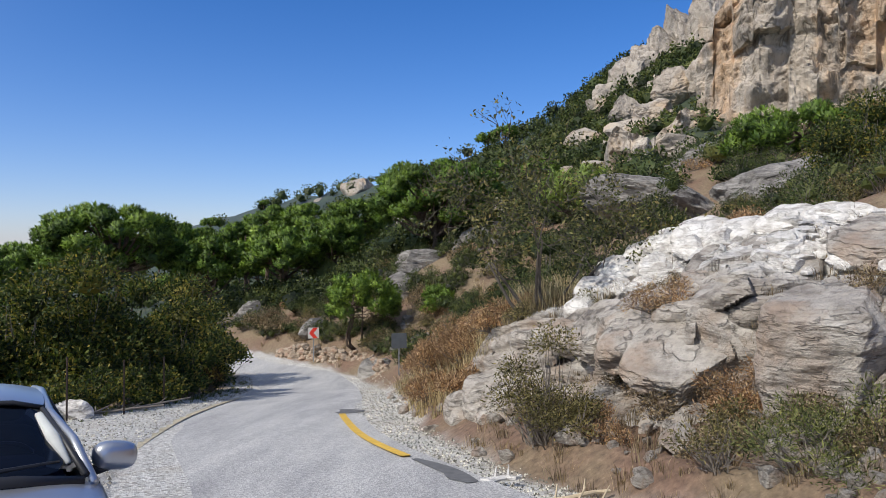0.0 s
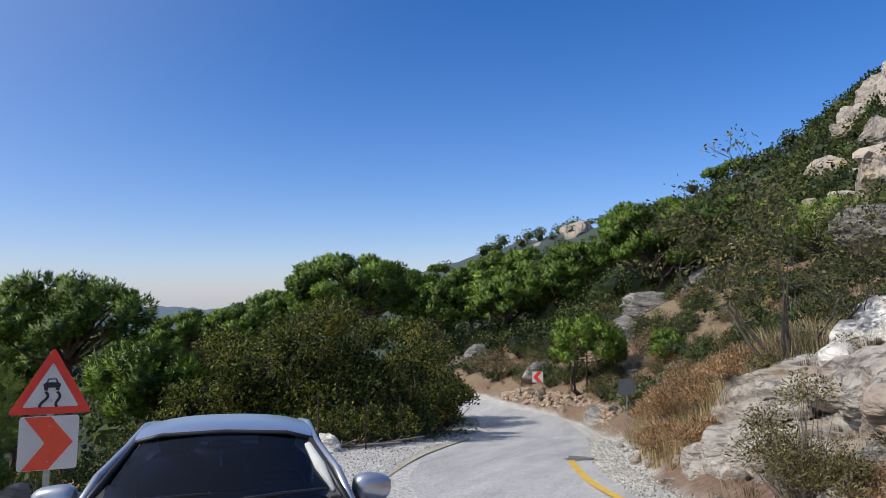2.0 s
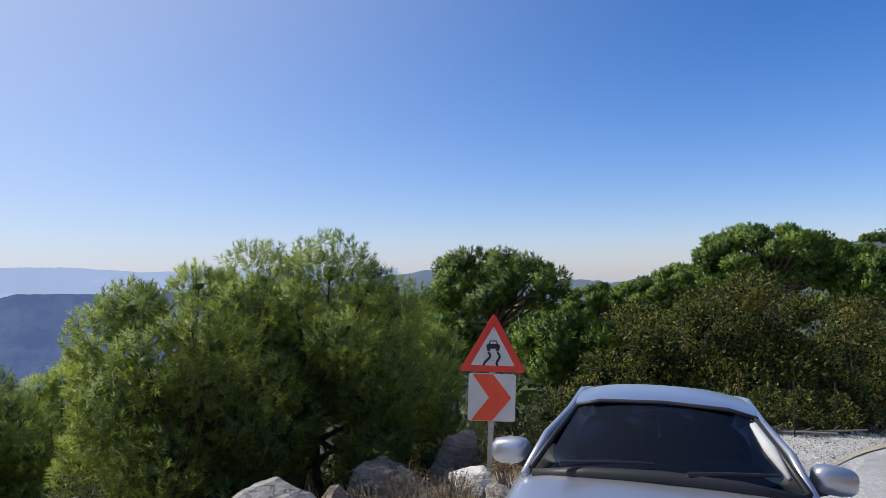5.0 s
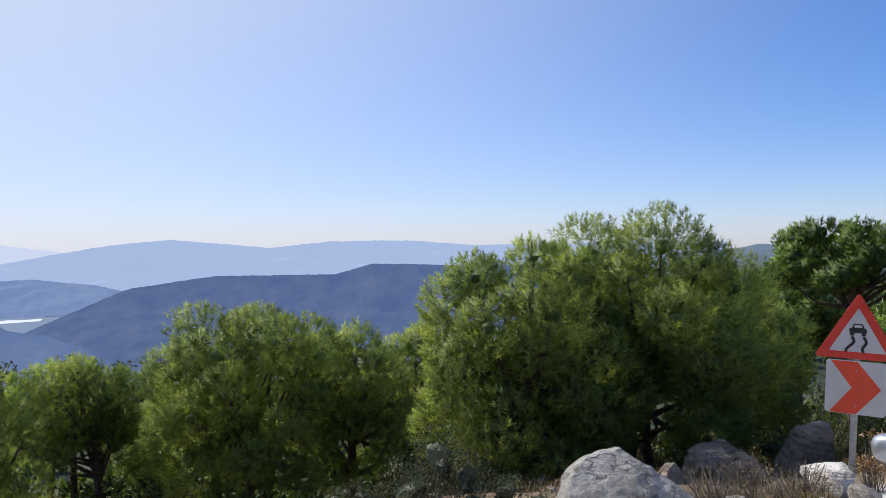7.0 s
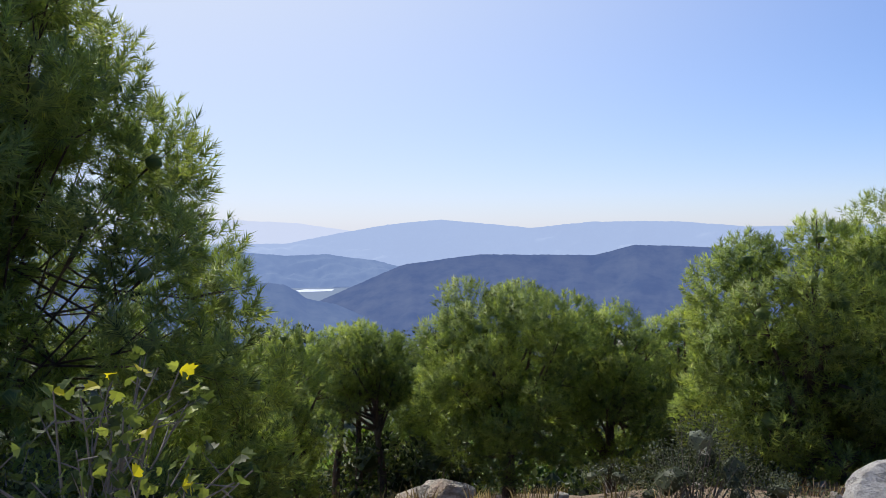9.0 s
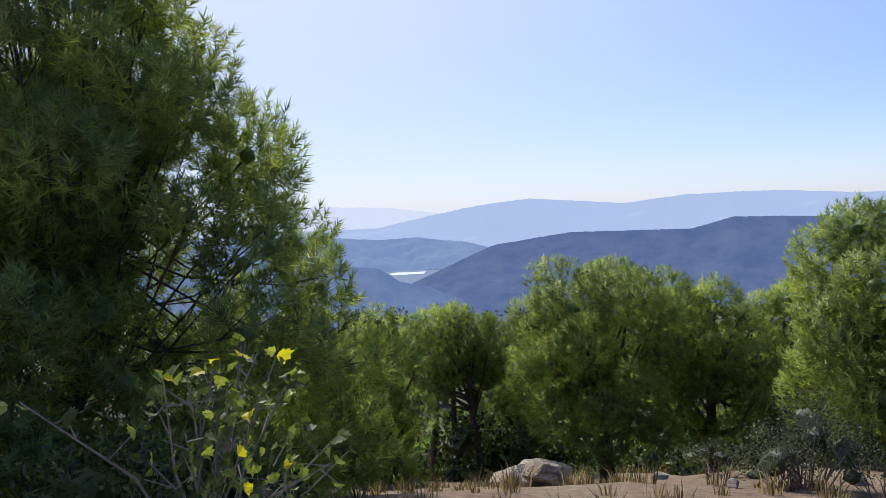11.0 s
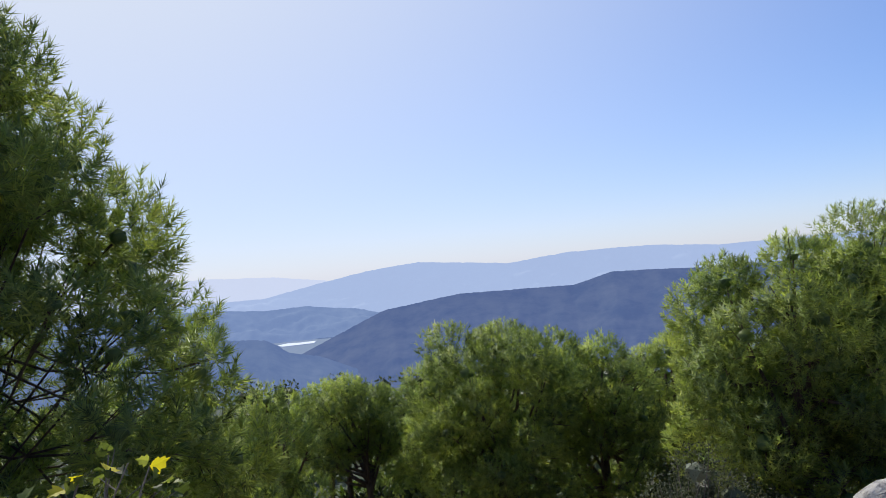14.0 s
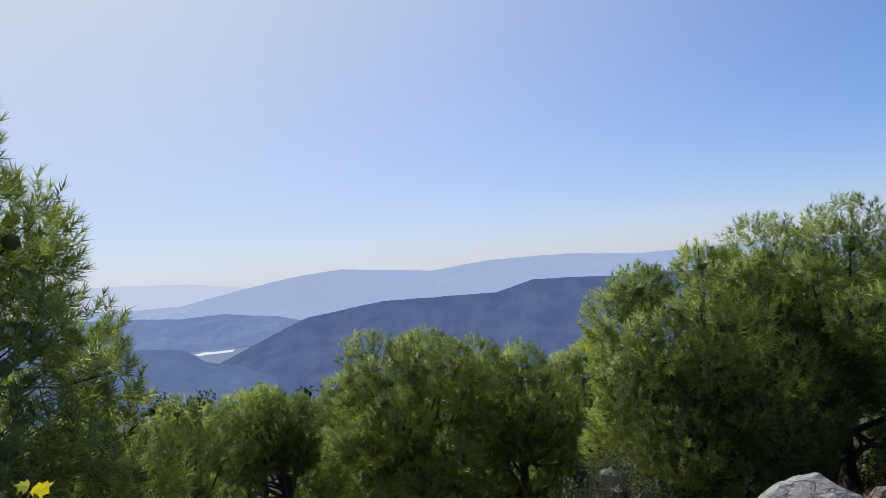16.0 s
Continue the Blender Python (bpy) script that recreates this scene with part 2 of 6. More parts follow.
M_GREENLEAF = foliage("creeper_leaves", (0.07, 0.1, 0.03), (0.15, 0.2, 0.06), 3, 0.4, (0.28, 0.32, 0.08))
M_BARK = stone("bark", (0.10, 0.07, 0.05), (0.035, 0.025, 0.02), (0.19, 0.14, 0.10), (6, 6, 1.5), None, 2.0, 0.8)
M_TWIG = plain("grey_twigs", (0.19, 0.165, 0.14), 0.85, 0, 0.35, 8)
M_ROCK = stone("bank_rock", (0.49, 0.445, 0.39), (0.22, 0.19, 0.165), (0.68, 0.64, 0.585), (0.8, 0.8, 4.5), (0.44, 0.33, 0.25), 1.3, 0.9)
M_BANK = stone("bank_ledges", (0.48, 0.43, 0.37), (0.20, 0.17, 0.145), (0.67, 0.625, 0.565), (0.9, 0.9, 5.0), (0.42, 0.31, 0.225), 1.2, 0.9, True)
M_STEM = plain("dark_grey_stems", (0.10, 0.085, 0.07), 0.85, 0, 0.35, 8)
M_BANKSTONE = stone("tan_bank_stone", (0.42, 0.335, 0.25), (0.16, 0.115, 0.08), (0.60, 0.52, 0.42), (0.8, 0.8, 3.0), (0.33, 0.2, 0.13))
M_DUSTY = foliage("dusty_leaves", (0.10, 0.085, 0.04), (0.22, 0.20, 0.09), 1.5, 0.3, (0.33, 0.27, 0.13))
M_BOULDER = stone("grey_boulder", (0.40, 0.385, 0.36), (0.17, 0.16, 0.15), (0.54, 0.525, 0.50), (0.8, 0.8, 2.0), None, 2.0, 0.7)
M_WHITE = stone("white_rock", (0.68, 0.655, 0.615), (0.34, 0.30, 0.265), (0.82, 0.81, 0.785), (0.8, 0.8, 4.0))
M_GREY = stone("grey_slab", (0.25, 0.235, 0.215), (0.075, 0.07, 0.065), (0.42, 0.40, 0.37), (0.6, 0.6, 3.5), None, 1.0, 0.9)
M_CLIFF = stone("cliff_rock", (0.44, 0.38, 0.31), (0.17, 0.15, 0.13), (0.62, 0.55, 0.46), (1.0, 1.0, 0.28), (0.66, 0.44, 0.26), 0.14, 0.8)
M_CRAG = stone("crag_rock", (0.43, 0.38, 0.32), (0.17, 0.15, 0.13), (0.62, 0.56, 0.49), (0.8, 0.8, 0.8), (0.48, 0.36, 0.24), 0.16, 0.6)
# hills with blue air haze put on as emission; the farthest glow most
M_HILL1 = haze_material("near_hill_haze", (0.01, 0.018, 0.024), (0.05, 0.056, 0.05), (0.215, 0.325, 0.74), 0.33, 0.011)
M_HILL2 = haze_material("mid_hill_haze", (0.03, 0.04, 0.05), (0.07, 0.08, 0.08), (0.36, 0.52, 0.95), 0.43, 0.006)
M_HILL3 = haze_material("far_ridge_haze", (0.05, 0.06, 0.07), (0.09, 0.10, 0.1), (0.50, 0.63, 0.94), 0.70, 0.003)
M_HILL4 = haze_material("faint_ridge_haze", (0.05, 0.06, 0.07), (0.07, 0.08, 0.09), (0.66, 0.73, 0.92), 0.84, 0.003)
M_HILL5 = haze_material("valley_slope_haze", (0.02, 0.03, 0.03), (0.06, 0.07, 0.06), (0.29, 0.44, 0.92), 0.33, 0.010)
# the lake's pale shine is painted as emission as well
M_WATER = haze_material("valley_lake_haze", (0.3, 0.34, 0.4), (0.4, 0.44, 0.5), (0.75, 0.8, 0.95), 0.5, 0.003)
M_SIGN_RED = plain("sign_red", (0.74, 0.045, 0.025), 0.4, 0, 0.08)
M_SIGN_ORANGE = plain("sign_orange_red", (0.83, 0.075, 0.025), 0.4, 0, 0.08)
M_SIGN_WHITE = plain("sign_white", (0.62, 0.60, 0.58), 0.45, 0, 0.06, 3)
M_SIGN_BLACK = plain("sign_black", (0.015, 0.015, 0.015), 0.5)
M_GALV = plain("galvanised_steel", (0.36, 0.37, 0.38), 0.45, 0.8, 0.15, 20)
M_SIGNBACK = plain("sign_back", (0.075, 0.085, 0.095), 0.6, 0.0, 0.15, 5)
M_YELLOWLINE = plain("yellow_paint", (0.66, 0.42, 0.06), 0.7, 0, 0.2, 9)
M_OLDLINE = plain("worn_yellow_paint", (0.44, 0.39, 0.28), 0.85, 0, 0.35, 9)
M_PATCH = plain("tar_patch", (0.13, 0.13, 0.13), 0.8, 0, 0.25, 9)
M_PAINT = plain("silver_car_paint", (0.50, 0.52, 0.56), 0.28, 0.75, 0.03, 2)
M_TRIM = plain("black_trim", (0.02, 0.02, 0.022), 0.5)
M_RUBBER = plain("rubber", (0.02, 0.02, 0.02), 0.8)
M_SEAT = plain("seat_cloth", (0.045, 0.047, 0.055), 0.9)
M_PALETRIM = plain("pale_trim", (0.5, 0.52, 0.5), 0.7)
M_CHROME = plain("chrome", (0.7, 0.7, 0.72), 0.12, 1.0, 0.04)
M_LAMP = plain("lamp_glass", (0.6, 0.62, 0.65), 0.08, 0.2, 0.05)
M_REDBOX = plain("orange_box", (0.7, 0.16, 0.04), 0.6)
M_WOOD = plain("split_wood", (0.52, 0.42, 0.28), 0.85, 0, 0.25, 9)
M_WIRE = plain("rusty_iron", (0.07, 0.05, 0.04), 0.8, 0.3, 0.3)


def glass_material():
    m, nt, b = material("tinted_glass", 0.03)
    t = nt.nodes.new("ShaderNodeBsdfTransparent")
    t.inputs[0].default_value = (0.20, 0.29, 0.52, 1)
    g = nt.nodes.new("ShaderNodeBsdfGlossy")
    g.inputs["Roughness"].default_value = 0.02
    fr = node(nt, "ShaderNodeFresnel", IOR=1.38)
    ms = nt.nodes.new("ShaderNodeMixShader")
    nt.links.new(fr.outputs[0], ms.inputs[0])
    nt.links.new(t.outputs[0], ms.inputs[1])
    nt.links.new(g.outputs[0], ms.inputs[2])
    nt.links.new(ms.outputs[0], nt.nodes["Material Output"].inputs[0])
    return m


M_GLASS = glass_material()

# ---- building helpers ----
def at_bearing(az, r):
    """Plan position at a bearing (degrees anticlockwise from +y) and a distance."""
    return -math.sin(radians(az)) * r, math.cos(radians(az)) * r


def mesh(name, verts, faces, mat, parent=None, label="", smooth=False, normals=None):
    me = bpy.data.meshes.new(name)
    me.from_pydata([tuple(v) for v in verts] if not isinstance(verts, np.ndarray) else verts, [], faces)
    me.materials.append(mat)
    if smooth:
        me.polygons.foreach_set("use_smooth", np.ones(len(me.polygons), bool))
    me.update()
    if normals is not None:
        me.normals_split_custom_set_from_vertices(normals)
    ob = new(name, me)
    if parent is not None:
        ob.parent = parent
    if label:
        tagged(ob, label)
    return ob


def set_attribute(ob, name, values):
    at = ob.data.attributes.new(name, "FLOAT", "POINT")
    at.data.foreach_set("value", np.asarray(values, np.float32).reshape(-1))
    return ob


def part(name, bm, mat, parent=None, label="", smooth=False):
    me = bpy.data.meshes.new(name)
    bm.to_mesh(me)
    bm.free()
    me.materials.append(mat)
    if smooth:
        me.polygons.foreach_set("use_smooth", np.ones(len(me.polygons), bool))
    ob = new(name, me)
    if parent is not None:
        ob.parent = parent
    if label:
        tagged(ob, label)
    return ob


def thing(name, m, label, category, group=""):
    e = new(name)
    e.matrix_basis = m
    return tagged(e, label, category, group)


def box(bm, size, m=None, bevel=0.0):
    r = bmesh.ops.create_cube(bm, size=1.0, matrix=(m or Matrix()) @ Matrix.Diagonal((*size, 1)))
    if bevel:
        edges = list({e for v in r["verts"] for e in v.link_edges})
        bmesh.ops.bevel(bm, geom=edges, offset=bevel, segments=2, affect="EDGES", profile=0.6)


def tube(points, radii, n=7):
    """A tapered round tube along a line of points: vertices and faces."""
    P = np.array(points, float)
    V, F = [], []
    up = np.array((0.31, 0.17, 0.93))
    for i, p in enumerate(P):
        d = P[min(i + 1, len(P) - 1)] - P[max(i - 1, 0)]
        d /= np.linalg.norm(d) + 1e-9
        a = np.cross(d, up if abs(d @ up) < 0.95 else np.array((1.0, 0, 0)))
        a /= np.linalg.norm(a)
        b = np.cross(d, a)
        for k in range(n):
            w = 2 * math.pi * k / n
            V.append(p + radii[i] * (a * math.cos(w) + b * math.sin(w)))
    for i in range(len(P) - 1):
        for k in range(n):
            F.append((i * n + k, i * n + (k + 1) % n, (i + 1) * n + (k + 1) % n, (i + 1) * n + k))
    F.append(tuple(range(n))[::-1])
    F.append(tuple((len(P) - 1) * n + k for k in range(n)))
    return V, F


def join(pieces):
    V, F = [], []
    for v, f in pieces:
        o = len(V)
        V.extend(v)
        F.extend(tuple(i + o for i in q) for q in f)
    return V, F


def unit(a):
    return a / (np.linalg.norm(a, axis=-1, keepdims=True) + 1e-9)


def shoots(rng, pos, axis, k, length, width):
    """A brush of k needles along each shoot: wide open at its foot, closing round the bud at its tip."""
    n = len(pos)
    o = np.repeat(axis, k, 0)
    along = rng.uniform(0, 1, (n * k, 1))
    base = np.repeat(pos, k, 0) + o * length * (along * 0.8 - 0.45)
    side = unit(np.cross(o, rng.normal(size=(n * k, 3))))
    angle = np.radians(78 - 54 * along + rng.normal(size=(n * k, 1)) * 9)
    d = o * np.cos(angle) + side * np.sin(angle) - np.array((0, 0, 0.06))
    L = length * rng.uniform(0.5, 0.72, (n * k, 1))
    s = unit(np.cross(d, rng.normal(size=(n * k, 3)))) * width * 0.5
    V = np.stack((base - s, base + s, base + d * L), 1).reshape(-1, 3)
    return V, np.arange(len(V)).reshape(-1, 3), np.repeat(side, 3, 0)


def wound(V, F, N):
    """Turn every triangle so that its front lies on the side of its vertices' normals."""
    g = np.cross(V[F[:, 1]] - V[F[:, 0]], V[F[:, 2]] - V[F[:, 0]])
    back = (g * (N[F[:, 0]] + N[F[:, 1]] + N[F[:, 2]])).sum(1) < 0
    F[back] = F[back][:, ::-1]
    return F


def leaves(rng, pos, out, size, slim=0.5, droop=0.2):
    """One folded leaf of four corners at each place."""
    n = len(pos)
    d = unit(out + rng.normal(size=(n, 3)) * 0.7 - np.array((0, 0, droop)))
    L = size * rng.uniform(0.6, 1.3, (n, 1))
    s = unit(np.cross(d, rng.normal(size=(n, 3))))
    nrm = np.cross(d, s)
    mid = pos + d * L * 0.5
    V = np.stack((pos, mid + s * L * slim * 0.5 + nrm * L * 0.08, pos + d * L, mid - s * L * slim * 0.5 + nrm * L * 0.08), 1).reshape(-1, 3)
    i = np.arange(n)[:, None] * 4
    return V, np.concatenate((i + np.array((0, 1, 2)), i + np.array((0, 2, 3))), 0)


def shell(rng, centre, radius, n, low=-0.45, depth=0.45, flat=0.8):
    """n places in the outer part of a lobe, more of them above, and the ways out from it."""
    d = unit(rng.normal(size=(int(n * 1.8), 3)))
    d = d[d[:, 2] > low + rng.uniform(-0.3, 0.3, len(d))][:n]
    r = 1 - depth * rng.uniform(0, 1, (len(d), 1)) ** 1.7
    return centre + d * r * radius * np.array((1, 1, flat)), unit(d + np.array((0, 0, 0.35)))


def rock_mesh(rng, size, cuts=14, level=4, rough=0.05, bed=0.0, power=0.0):
    """An angular stone: a ball cut by random planes, then roughened; bed adds ledges along its layers."""
    bm = bmesh.new()
    bmesh.ops.create_icosphere(bm, subdivisions=level, radius=1.0)
    P = np.array([v.co for v in bm.verts])
    F = [tuple(v.index for v in f.verts) for f in bm.faces]
    bm.free()
    if power:
        P = P / ((np.abs(P) ** power).sum(1) ** (1 / power))[:, None]
    for _ in range(cuts):
        n = unit(rng.normal(size=3))
        h = rng.uniform(0.42, 0.78) if not power else rng.uniform(0.75, 1.1)
        over = np.maximum(P @ n - h, 0)
        P -= over[:, None] * n * 0.94
    if bed:
        z = P[:, 2] * 5 + 0.7 * np.sin(P[:, 0] * 2.3 + rng.uniform(0, 6)) + 0.5 * P[:, 1]
        step = np.floor(z) + np.clip((z - np.floor(z)) * 3, 0, 1)
        P[:, :2] *= (1 + bed * (np.sin(np.floor(z) * 12.9 + 1.3) * 0.7 + 0.4 * (step - z)))[:, None]
    seed = rng.uniform(0, 90, 3)
    for i, p in enumerate(P):
        q = Vector(p + seed)
        P[i] += unit(p) * rough * (noise.noise(q * 1.7) * 1.6 + noise.noise(q * 4.5) * 0.8 + noise.noise(q * 11) * 0.5 + noise.noise(q * 23) * 0.25)
    return P * np.array(size) * (0.47 if power else 0.62), F


def set_rock(name, rng, centre, size, mat, label, category="rock", turn=(0, 0, 0), group="", **kw):
    V, F = rock_mesh(rng, size, **kw)
    ob = mesh(name, V, F, mat)
    ob.matrix_basis = pose(*centre, *turn)
    return tagged(ob, label, category, group)


# ---- the lie of the land ----
ROAD_Y = np.array((-60, -25, -10, 0, 3, 7, 10, 12, 16, 24, 29, 34, 38, 41, 45, 50, 56, 62, 80))
ROAD_X = np.array((14, 8, 4.2, 1.5, 0.6, -1.0, -2.2, -2.8, -3.6, -4.5, -5.2, -6.6, -8.8, -11.2, -14.5, -18.5, -24, -31, -60))
FALL_Y = np.array((-60, 0, 5, 8, 12, 20, 29, 37, 60, 100))
FALL_Z = np.array((3.5, 0, -0.52, -0.92, -1.48, -2.6, -4.0, -4.6, -5.1, -4.5))
_yy = np.linspace(-60, 100, 1601)
_k = np.exp(-0.5 * (np.arange(-25, 26) / 9.0) ** 2)
_k /= _k.sum()
ROAD_XS = np.convolve(np.pad(np.interp(_yy, ROAD_Y, ROAD_X), 25, mode="edge"), _k, "valid")
ROAD_ZS = np.convolve(np.pad(np.interp(_yy, FALL_Y, FALL_Z), 25, mode="edge"), _k, "valid")
HALF = 2.1


def road_x(y):
    return np.interp(y, _yy, ROAD_XS)


def road_z(y):
    return np.interp(y, _yy, ROAD_ZS)


def smooth(a, b, x):
    t = np.clip((x - a) / (b - a), 0, 1)
    return t * t * (3 - 2 * t)


# bearing, height of the skyline in degrees, its distance
SKY_AZ = np.array((-180, -120, -60, -31, -20, -14, -9, -4, 0, 6, 10, 14, 20, 27, 35, 42, 50, 56, 62, 75, 110, 140, 180))
SKY_EL = np.array((4, 9, 13, 13.0, 15.2, 13.0, 10.4, 7.6, 6.2, 4.9, 4.0, 3.1, 1.8, -0.2, -1.0, -0.7, 0.0, -0.7, -4.5, -9, -9, -6, 4))
SKY_R = np.array((240, 220, 190, 188, 186, 195, 222, 250, 270, 300, 320, 350, 380, 430, 620, 850, 900, 900, 900, 900, 900, 700, 300))


def ripple(x, y, s, seed=0.0):
    """Cheap smooth unevenness from a few sines."""
    a = np.sin(x * 1.7 / s + 1.3 * np.sin(y * 1.1 / s + seed)) + np.sin(y * 2.1 / s + 1.7 * np.sin(x * 0.9 / s + 2.0 + seed))
    b = np.sin((x + y) * 4.3 / s + seed * 2) + np.sin((x - 0.7 * y) * 5.1 / s + 2.2 * np.sin(y * 2.3 / s))
    return 0.3 * a + 0.14 * b


def bank_foot(az):
    """Distance at which the rocky bank rises from the gravel."""
    return np.interp(az, (-34, -26, -20, -14, -9, -5, -3), (6.5, 7.0, 7.7, 8.7, 10.2, 11.6, 12.6))


def land(x, y):
    """Height of the ground."""
    x, y = np.asarray(x, float), np.asarray(y, float)
    r = np.hypot(x, y)
    az = np.degrees(np.arctan2(-x, y))
    d = x - road_x(y)
    yc = np.clip(y, -60, 100)
    z0 = road_z(yc)
    right = np.maximum(d - 3.1, 0)
    left = np.maximum(-d - 4.3, 0)
    near = z0 + 0.44 * right + 0.25 * np.minimum(right, 1.2) - 0.24 * left - 0.007 * np.minimum(left, 40) ** 2
    near = near + ripple(x, y, 3.0) * 0.22 * np.clip(right + left, 0, 2) / 2 + ripple(x, y, 9.0, 2) * 0.5 * smooth(1, 8, right + left)
    el, R = np.interp(az, SKY_AZ, SKY_EL), np.interp(az, SKY_AZ, SKY_R)
    top = 1.7 + R * np.tan(np.radians(el))
    start = np.interp(az, (-180, -31, 0, 20, 40, 60, 110, 140, 180), (3, 6, 0, -6, -14, -16, -18, -12, 3))
    u = np.clip((r - 50) / (R - 50), 0, 1)
    bowl = np.interp(az, (-180, 0, 25, 60, 120, 180), (0, 0, 1, 0, 0, 0)) * 10
    far = start + (top - start) * np.where(az < 30, 0.18 * u + 0.82 * u ** 1.9, 0.35 * u + 0.65 * u * u * (3 - 2 * u)) - bowl * np.sin(np.pi * np.clip(u, 0, 1))
    back = np.maximum(r - R, 0)
    vfar = np.where(el > 1, top - 0.25 * back, top - 0.30 * back)
    far = np.where(r > R, np.maximum(vfar, -300), far)
    far = far + ripple(x, y, 30, 5) * 2.2 * smooth(60, 160, r) * smooth(4500, 1500, r)
    rb = bank_foot(az)
    near = near - 0.65 * smooth(rb - 0.1, rb + 0.9, r) * smooth(rb + 9.5, rb + 7.5, r) * smooth(-46, -42, az) * smooth(-3, -4, az)
    w = smooth(34, 75, r)
    return near * (1 - w) + far * w


def bank_profile(az, r):
    """Height of the rocky bank above the road, by bearing and distance: scree foot, broken face, pale crest."""
    az, r = np.asarray(az, float), np.asarray(r, float)
    rb = bank_foot(az)
    foot = np.interp(az, (-34, -20, -9, -3), (-12.0, -12.0, -12.2, -12.2))
    face = np.interp(az, (-34, -27, -22, -16, -12, -8, -5, -3), (-3.6, -3.6, -3.8, -4.6, -5.6, -5.6, -6.6, -9.5))
    belt = np.interp(az, (-34, -26, -20, -15, -12, -8, -5, -3), (2.4, 1.6, 0.9, -1.4, -3.4, -4.6, -6.4, -10.0))
    x, y = -np.sin(np.radians(az)) * rb, np.cos(np.radians(az)) * rb
    rise = lambda el, q: 1.7 + q * np.tan(np.radians(el))
    z0, r1, r2, r3, r4, r5 = land(x, y) - 0.1, rb + 1.3, rb + 1.7, rb + 2.7, rb + 5.6, rb + 7.4
    z1, z2, z3, z4 = rise(foot, r1), rise(foot + 1.0, r2), rise(face, r3), rise(belt, r4)
    z = z0 + (z1 - z0) * np.clip((r - rb) / (r1 - rb), 0, 1)
    z = z + (z2 - z1) * np.clip((r - r1) / (r2 - r1), 0, 1) + (z3 - z2) * smooth(r2, r3, r)
    z = z + (z4 - z3) * np.clip((r - r3) / (r4 - r3), 0, 1) - 0.35 * np.maximum(r - r5, 0)
    return np.where((r > rb) & (az > -41) & (az < -2.8), z, -50.0)


def ground_at(x, y):
    return float(np.maximum(land(x, y), bank_profile(math.degrees(math.atan2(-x, y)), math.hypot(x, y))))


def build_ground():
    az = np.radians(np.concatenate((np.arange(-42, 140, 0.45), np.arange(140, 318, 3.0))))
    rad = [0.0, 0.4]
    while rad[-1] < 4800:
        rad.append(rad[-1] * (1.03 if rad[-1] < 90 else 1.06) + (0.03 if rad[-1] < 5 else 0))
    rad = np.array(rad)
    A, Rr = np.meshgrid(az, rad)
    X, Y = -np.sin(A) * Rr, np.cos(A) * Rr
    Z = land(X, Y)
    d = X - road_x(Y)
    on = (np.abs(d) < HALF - 0.1) & (Y > -55) & (Y < 70)
    Z = Z - np.where(on, 0.06, 0.0)
    n, m = X.shape
    V = np.stack((X, Y, Z), -1).reshape(-1, 3)
    i, j = np.meshgrid(np.arange(n - 1), np.arange(m), indexing="ij")
    a, b = i * m + j, i * m + (j + 1) % m
    F = np.stack((a, a + m, b + m, b), -1).reshape(-1, 4)
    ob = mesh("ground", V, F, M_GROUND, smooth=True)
    edge = ripple(X, Y, 1.3, 3) * 0.35
    reach = np.interp(Y, (-10, 0, 4, 20, 26, 34), (2.6, 3.0, 3.6, 3.2, 1.4, 0.5))
    lefty = smooth(0.3, -0.3, -d - HALF - reach + edge) * smooth(-40, -20, Y)
    righty = smooth(0.3, -0.3, d - HALF - np.interp(Y, (0, 8, 22, 32, 40), (0.7, 0.9, 1.2, 0.9, 0.5)) + edge)
    grav = np.where(d < 0, lefty, righty) * smooth(70, 50, Rr)
    # "distance" carries the strength of the painted haze glow
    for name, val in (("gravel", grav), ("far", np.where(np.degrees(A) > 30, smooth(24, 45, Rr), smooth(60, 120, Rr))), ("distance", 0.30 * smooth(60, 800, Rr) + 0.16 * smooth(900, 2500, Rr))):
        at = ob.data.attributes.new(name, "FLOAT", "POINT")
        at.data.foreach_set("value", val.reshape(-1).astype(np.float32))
    return tagged(ob, "stony hillside of dry grass and reddish earth", "ground", kind="structure")


def strip(name, y0, y1, off0, off1, lift, mat, step=0.4, thick=0.06, wobble=0.0):
    """A strip lying along the road between two sideways distances."""
    ys = np.arange(y0, y1 + 1e-6, step)
    V, F = [], []
    nc = 5
    for y in ys:
        dx = (road_x(y + 0.2) - road_x(y - 0.2)) / 0.4
        t = np.array((dx, 1.0)) / math.hypot(dx, 1)
        nrm = np.array((t[1], -t[0]))
        for k in range(nc):
            o = off0(y) + (off1(y) - off0(y)) * k / (nc - 1)
            if wobble and k in (0, nc - 1):
                o += wobble * noise.noise(Vector((y * 1.9, o, 3.0))) * 2
            p = np.array((road_x(y), y)) + nrm * o
            z = road_z(y) + lift - 0.012 * abs(o)
            V.append((p[0], p[1], z))
        V.append((*(np.array((road_x(y), y)) + nrm * (off1(y) + 0.03)), road_z(y) + lift - thick))
        V.append((*(np.array((road_x(y), y)) + nrm * (off0(y) - 0.03)), road_z(y) + lift - thick))
    w = nc + 2
    for i in range(len(ys) - 1):
        for k in range(w):
            F.append((i * w + k, i * w + (k + 1) % w, (i + 1) * w + (k + 1) % w, (i + 1) * w + k))
    return mesh(name, V, F, mat, smooth=False)


